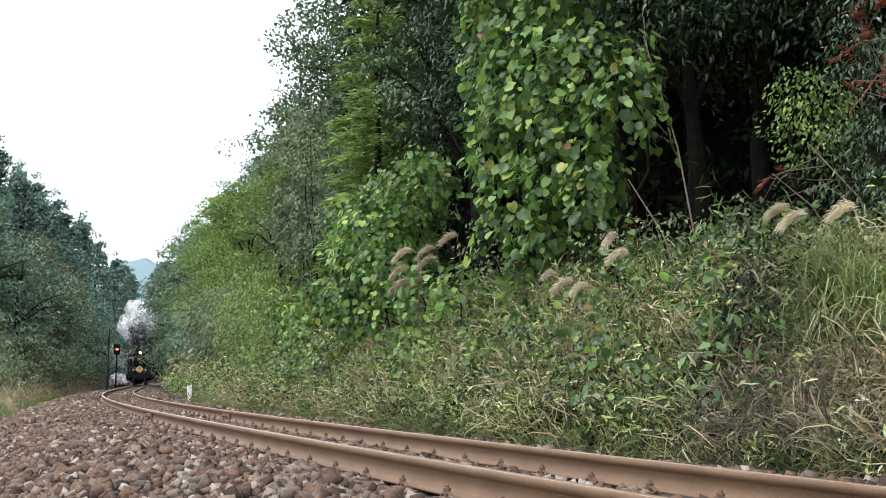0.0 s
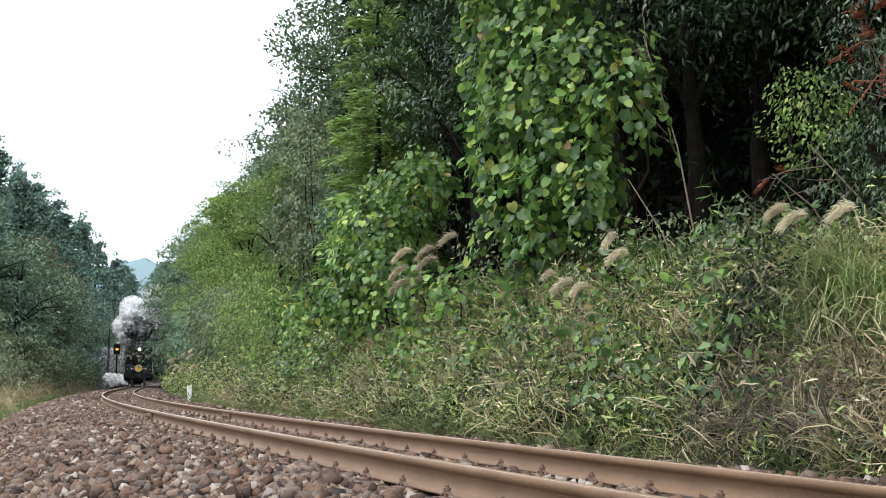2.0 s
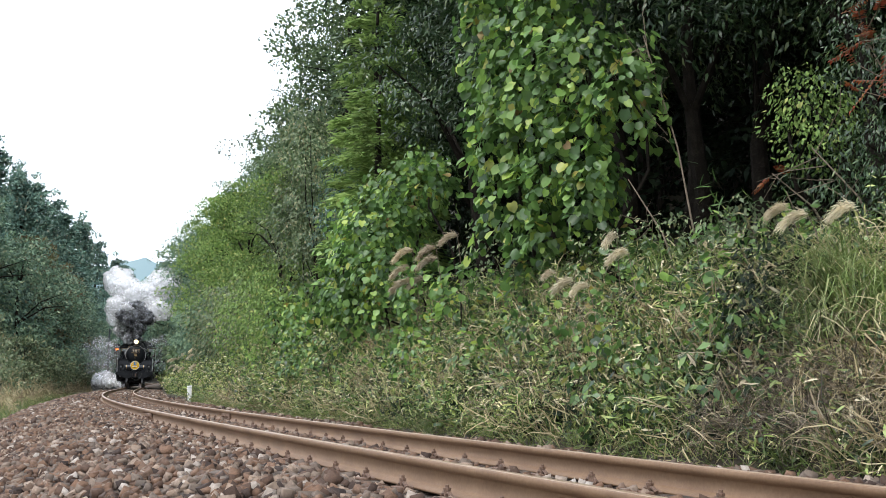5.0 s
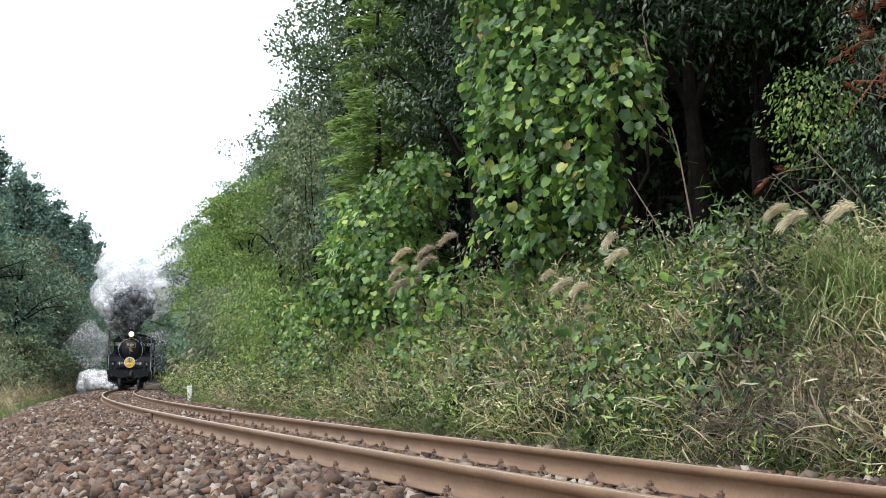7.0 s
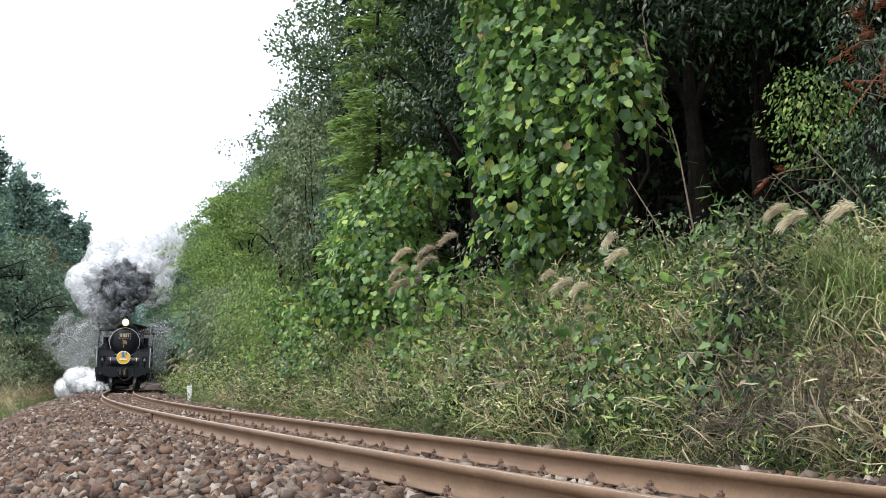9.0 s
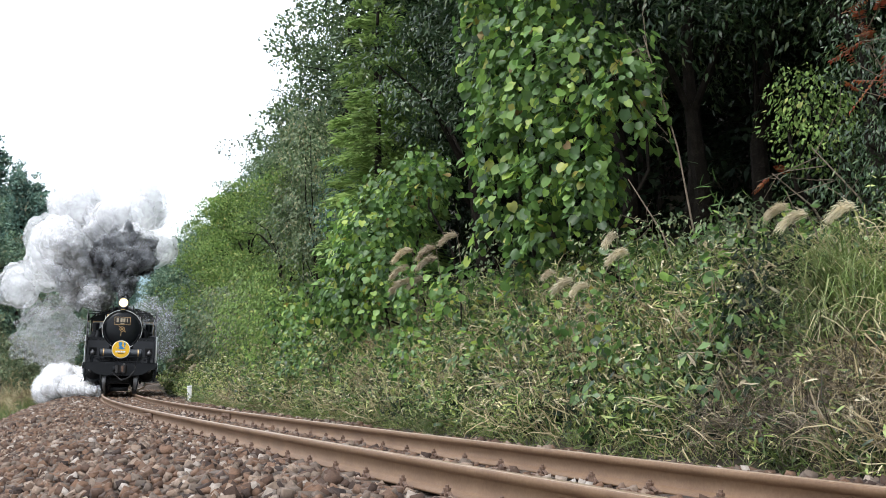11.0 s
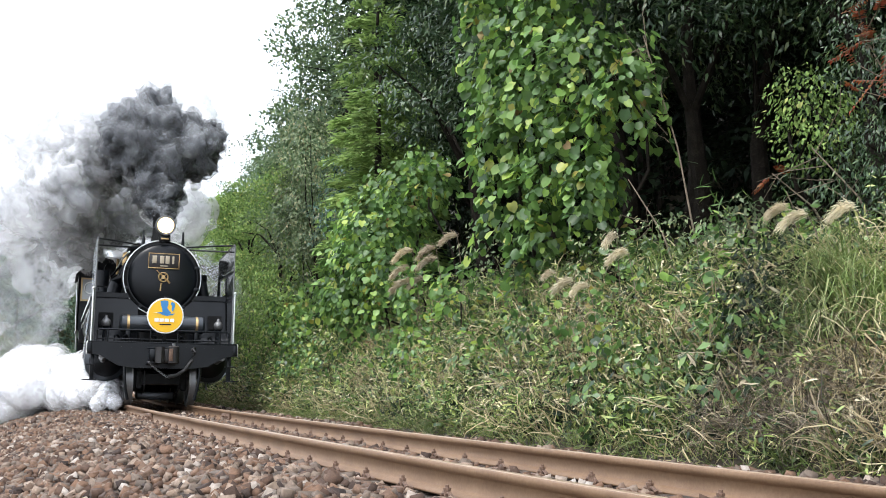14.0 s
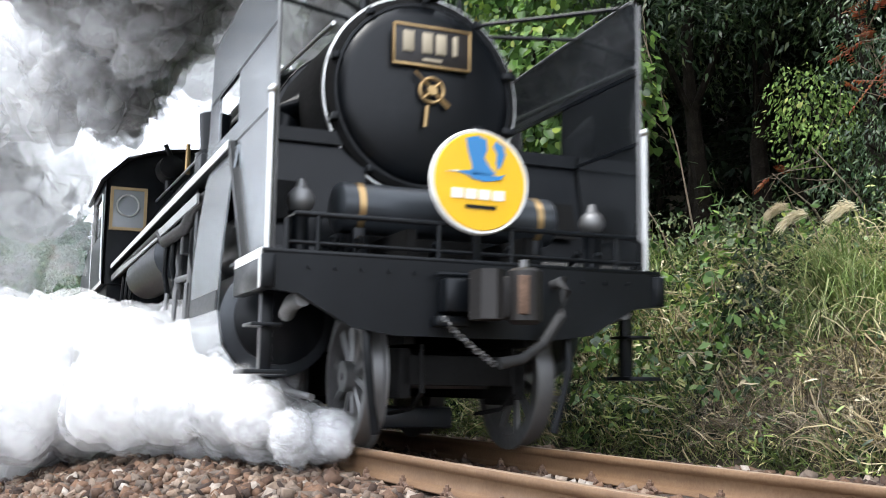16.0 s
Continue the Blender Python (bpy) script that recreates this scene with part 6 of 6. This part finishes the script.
def puff_mesh(seed, materials, skins, gentle=1.0, detail=4):
    """A billowing lump of radius one, in skins that thin towards the outside."""
    rng = np.random.default_rng(seed)
    V, T, kinds, at = [], [], [], 0
    for i, (size, _) in enumerate(skins):
        bm = bmesh.new()
        bmesh.ops.create_icosphere(bm, subdivisions=detail, radius=1.0)
        shift = Vector((seed * 3.7 + 0.12 * i, seed * 1.9, -seed * 2.3 + 0.1 * i))
        for v in bm.verts:
            d = v.co.normalized()
            r = 0.82
            for f, a in ((1.2, 0.34), (2.4, 0.26), (4.8, 0.13), (9.6, 0.05)):
                r += gentle * a * (2.4 * abs(noise.noise(d * f + shift)) - 0.35)
            v.co = d * r * size
        bm.verts.ensure_lookup_table()
        V.append(np.array([v.co[:] for v in bm.verts]))
        T.append(np.array([[v.index for v in f.verts] for f in bm.faces]) + at)
        kinds.append(np.full(len(bm.faces), i))
        at += len(bm.verts)
        bm.free()
    V, T = np.concatenate(V), np.concatenate(T)
    me = array_mesh("puff", V, np.full(len(T), 3), T.ravel(), materials[0], True)
    for m in materials[1:]:
        me.materials.append(m)
    me.polygons.foreach_set("material_index", np.concatenate(kinds).astype(np.int32))
    return me


PUFFS = {k: [puff_mesh(10 * i + j, M_SMOKE[k], SHELLS[k], 0.3 if k == "steam" else 0.35 if k == "pale" else 1.0) for j in range(3)] for i, k in enumerate(M_SMOKE)}
LABELS = {"dark": "dark coal smoke billowing from the chimney", "grey": "grey smoke rolling back over the train", "pale": "pale smoke drifting behind the train", "haze": "thin grey smoke haze hanging beside the engine", "steam": "white steam blown low beside the wheels"}
DRIFTING = []


def puff(kind, l, o, h, r, seed):
    ob = tagged(new("steam_puff" if kind == "steam" else "smoke_puff", PUFFS[kind][seed % 3]), label=LABELS[kind], category="steam" if kind == "steam" else "smoke", group="puffs of steam and smoke", kind="stuff")
    ob.scale = (r, r, r)
    DRIFTING.append((ob, kind, l, o, h, r, seed))


pf = random.Random(21)
k = 0
# column out of the chimney, then the rolling ball of dark smoke
for l, o, h, r in ((1.75, 0, 3.72, 0.24), (1.85, 0.03, 3.95, 0.31), (2.0, -0.03, 4.2, 0.4), (2.1, 0.05, 4.5, 0.5), (2.2, 0.1, 4.85, 0.68), (2.3, -0.5, 5.0, 0.6), (2.2, 0.6, 5.05, 0.62), (2.5, 0.1, 5.4, 0.75), (2.6, -0.55, 5.5, 0.6), (2.5, 0.75, 5.55, 0.62), (2.9, 0.1, 5.9, 0.6), (3.1, 0.4, 5.2, 0.7)):
    puff("dark", l, o, h, r, k)
    k += 1
for l, o, h, r in ((2.7, 1.15, 5.35, 0.6), (2.9, 0.95, 6.0, 0.62), (3.0, -0.75, 6.05, 0.55), (2.9, -1.05, 5.35, 0.5), (4.0, 0.8, 4.6, 0.7), (5.0, 1.1, 4.5, 0.75), (6.2, 0.7, 4.4, 0.75), (7.6, 0.6, 4.5, 0.8), (3.2, 0.5, 4.5, 0.6), (5.6, 0.7, 5.3, 0.7), (4.4, 0.9, 5.6, 0.7), (4.0, 0.4, 6.0, 0.8), (5.2, 0.6, 6.2, 0.9), (6.8, 0.0, 5.8, 0.9), (8.4, 0.8, 5.4, 0.9)):
    puff("grey", l, o, h, r, k)
    k += 1
for l, o, h, r in ((3.0, 0.3, 4.05, 0.42), (4.2, 0.5, 4.0, 0.5), (5.4, 0.6, 3.95, 0.55), (7.0, 0.8, 4.0, 0.65)):
    puff("grey", l, o, h, r, k)
    k += 1
for l, o, h, r in ((6.8, -1.4, 2.4, 0.9), (9.0, -1.5, 2.8, 1.1), (11.0, -1.5, 2.6, 1.2)):
    puff("haze", l, o, h, r, k)
    k += 1
for l, o, h, r in ((3.6, -1.3, 6.3, 0.85), (3.6, 1.5, 6.4, 0.9), (3.9, 0.1, 7.0, 0.95), (4.6, -1.7, 5.6, 0.9), (4.6, 1.9, 5.7, 0.9), (5.2, 1.0, 7.5, 1.0), (5.2, -0.9, 7.5, 1.0)):
    puff("pale", l, o, h, r, k)
    k += 1
for l, o, h, r in ((10.5, 2.8, 2.6, 1.2), (13.5, 3.4, 2.7, 1.4)):
    puff("haze", l, o, h, r, k)
    k += 1
for j in range(16):
    f = j / 15
    puff("pale", 6.5 + 12 * f + pf.uniform(-0.6, 0.6), pf.uniform(-2.2, 2.4), 6.8 + 1.4 * f + pf.uniform(-1.0, 1.6), pf.uniform(1.0, 1.7), k)
    k += 1
for l, o, h, r in ((0.55, 0.8, 0.08, 0.13), (0.75, 0.84, 0.12, 0.17), (0.95, 0.95, 0.12, 0.2), (1.1, 0.85, 0.2, 0.2), (1.3, 1.0, 0.16, 0.25), (1.5, 1.2, 0.2, 0.28), (1.7, 0.95, 0.3, 0.3)):
    puff("steam", l, o, h, r, k)
    k += 1
for j in range(44):
    f = j / 43
    g = min(1, f * 2.0)
    puff("steam", 0.5 + 6.2 * f, 0.74 + 0.25 * g + pf.uniform(0.0, 0.1 + 1.7 * g), 0.06 + pf.uniform(0.0, 0.06 + 0.5 * g), 0.14 + 0.5 * g * pf.uniform(0.75, 1.1), k)
    k += 1
# ---- what moves ----
def train_s(t):
    """How far along the line the engine's front beam stands at t seconds."""
    return 2.65 + 6.974 * (CLIP - t) - 0.00168 * (CLIP - t) ** 2


def rolling_pose(s, front, back):
    """The pose of a vehicle whose front is at s, carried at two places behind it."""
    a, b = Vector(line(s + front)), Vector(line(s + back))
    d = (b - a).normalized()
    turn = Matrix.Rotation(math.atan2(d.y, d.x), 4, "Z") @ Matrix.Rotation(-math.asin(d.z), 4, "Y") @ Matrix.Rotation(math.atan(CANT), 4, "X")
    return Matrix.Translation(a - front * d) @ turn


def drift(kind, l, o, h, r, seed, t):
    """Where a puff hangs in the engine's space: it rolls as the smoke does, and the trail swings off to one flank as the train nears."""
    q = seed * 2.399
    away = min(1.0, max(0.0, (l - 3.0) / 6.0))
    swing = min(1.0, max(0.0, (t - 8.5) / 3.0))
    low = 1.1 * min(1.0, max(0.0, (t - 11.0) / 2.0)) * (1.0 if h > 5.0 else 0.0)
    narrow = 0.72 + 0.28 * min(1.0, t / 7.0)
    if kind == "steam":
        return l + 0.18 * math.sin(3.1 * t + q), o + 0.16 * math.sin(2.3 * t + 2 * q), h + 0.07 * math.sin(2.7 * t + 3 * q)
    if kind in ("dark", "haze"):
        return l + 0.12 * r * math.sin(2.2 * t + q), o + 0.2 * r * math.sin(1.7 * t + 2 * q), h + 0.18 * r * math.sin(2.0 * t + 3 * q)
    return (l + 0.4 * math.sin(0.9 * t + q), o * narrow + swing * (0.9 + 0.26 * max(0.0, l - 7.0)) + 0.35 * math.sin(0.8 * t + 2 * q), h - low - swing * 0.45 * max(0.0, l - 11.0) - 0.2 * (1 - swing) * away * max(0.0, l - 9.0) + 0.35 * math.sin(1.0 * t + 3 * q))


def motions():
    times = [k / 2 for k in range(33)]
    walk(loco, [(t, rolling_pose(train_s(t), 2.0, 8.0)) for t in times])
    walk(tender, [(t, rolling_pose(train_s(t), 14.0, 17.6)) for t in times])
    fine = [k / 15 for k in range(241)]
    for axle, l, radius in ROLLING + TENDER_WHEELS:
        walk(axle, [(t, pose(l, 0, radius, 0, math.degrees((train_s(t) - train_s(0)) / radius), 0)) for t in fine])
    for side, bar in zip((1, -1), RODS):
        rows = []
        for t in fine:
            a = (train_s(t) - train_s(0)) / 0.875
            rows.append((t, pose(6.0 + 0.3 * math.cos(a), 0, 0.875 - 0.3 * math.sin(a))))
        walk(bar, rows)
    for ob, kind, l, o, h, r, seed in DRIFTING:
        rows = []
        for t in times:
            m = rolling_pose(train_s(t), 2.0, 8.0)
            p = m @ Vector(drift(kind, l, o, h, r, seed, t))
            rows.append((t, pose(p[0], p[1], p[2], 11.0 * t + 40 * seed, 7.0 * t * (1 if seed % 2 else -1), 25 * seed)))
        walk(ob, rows)


motions()
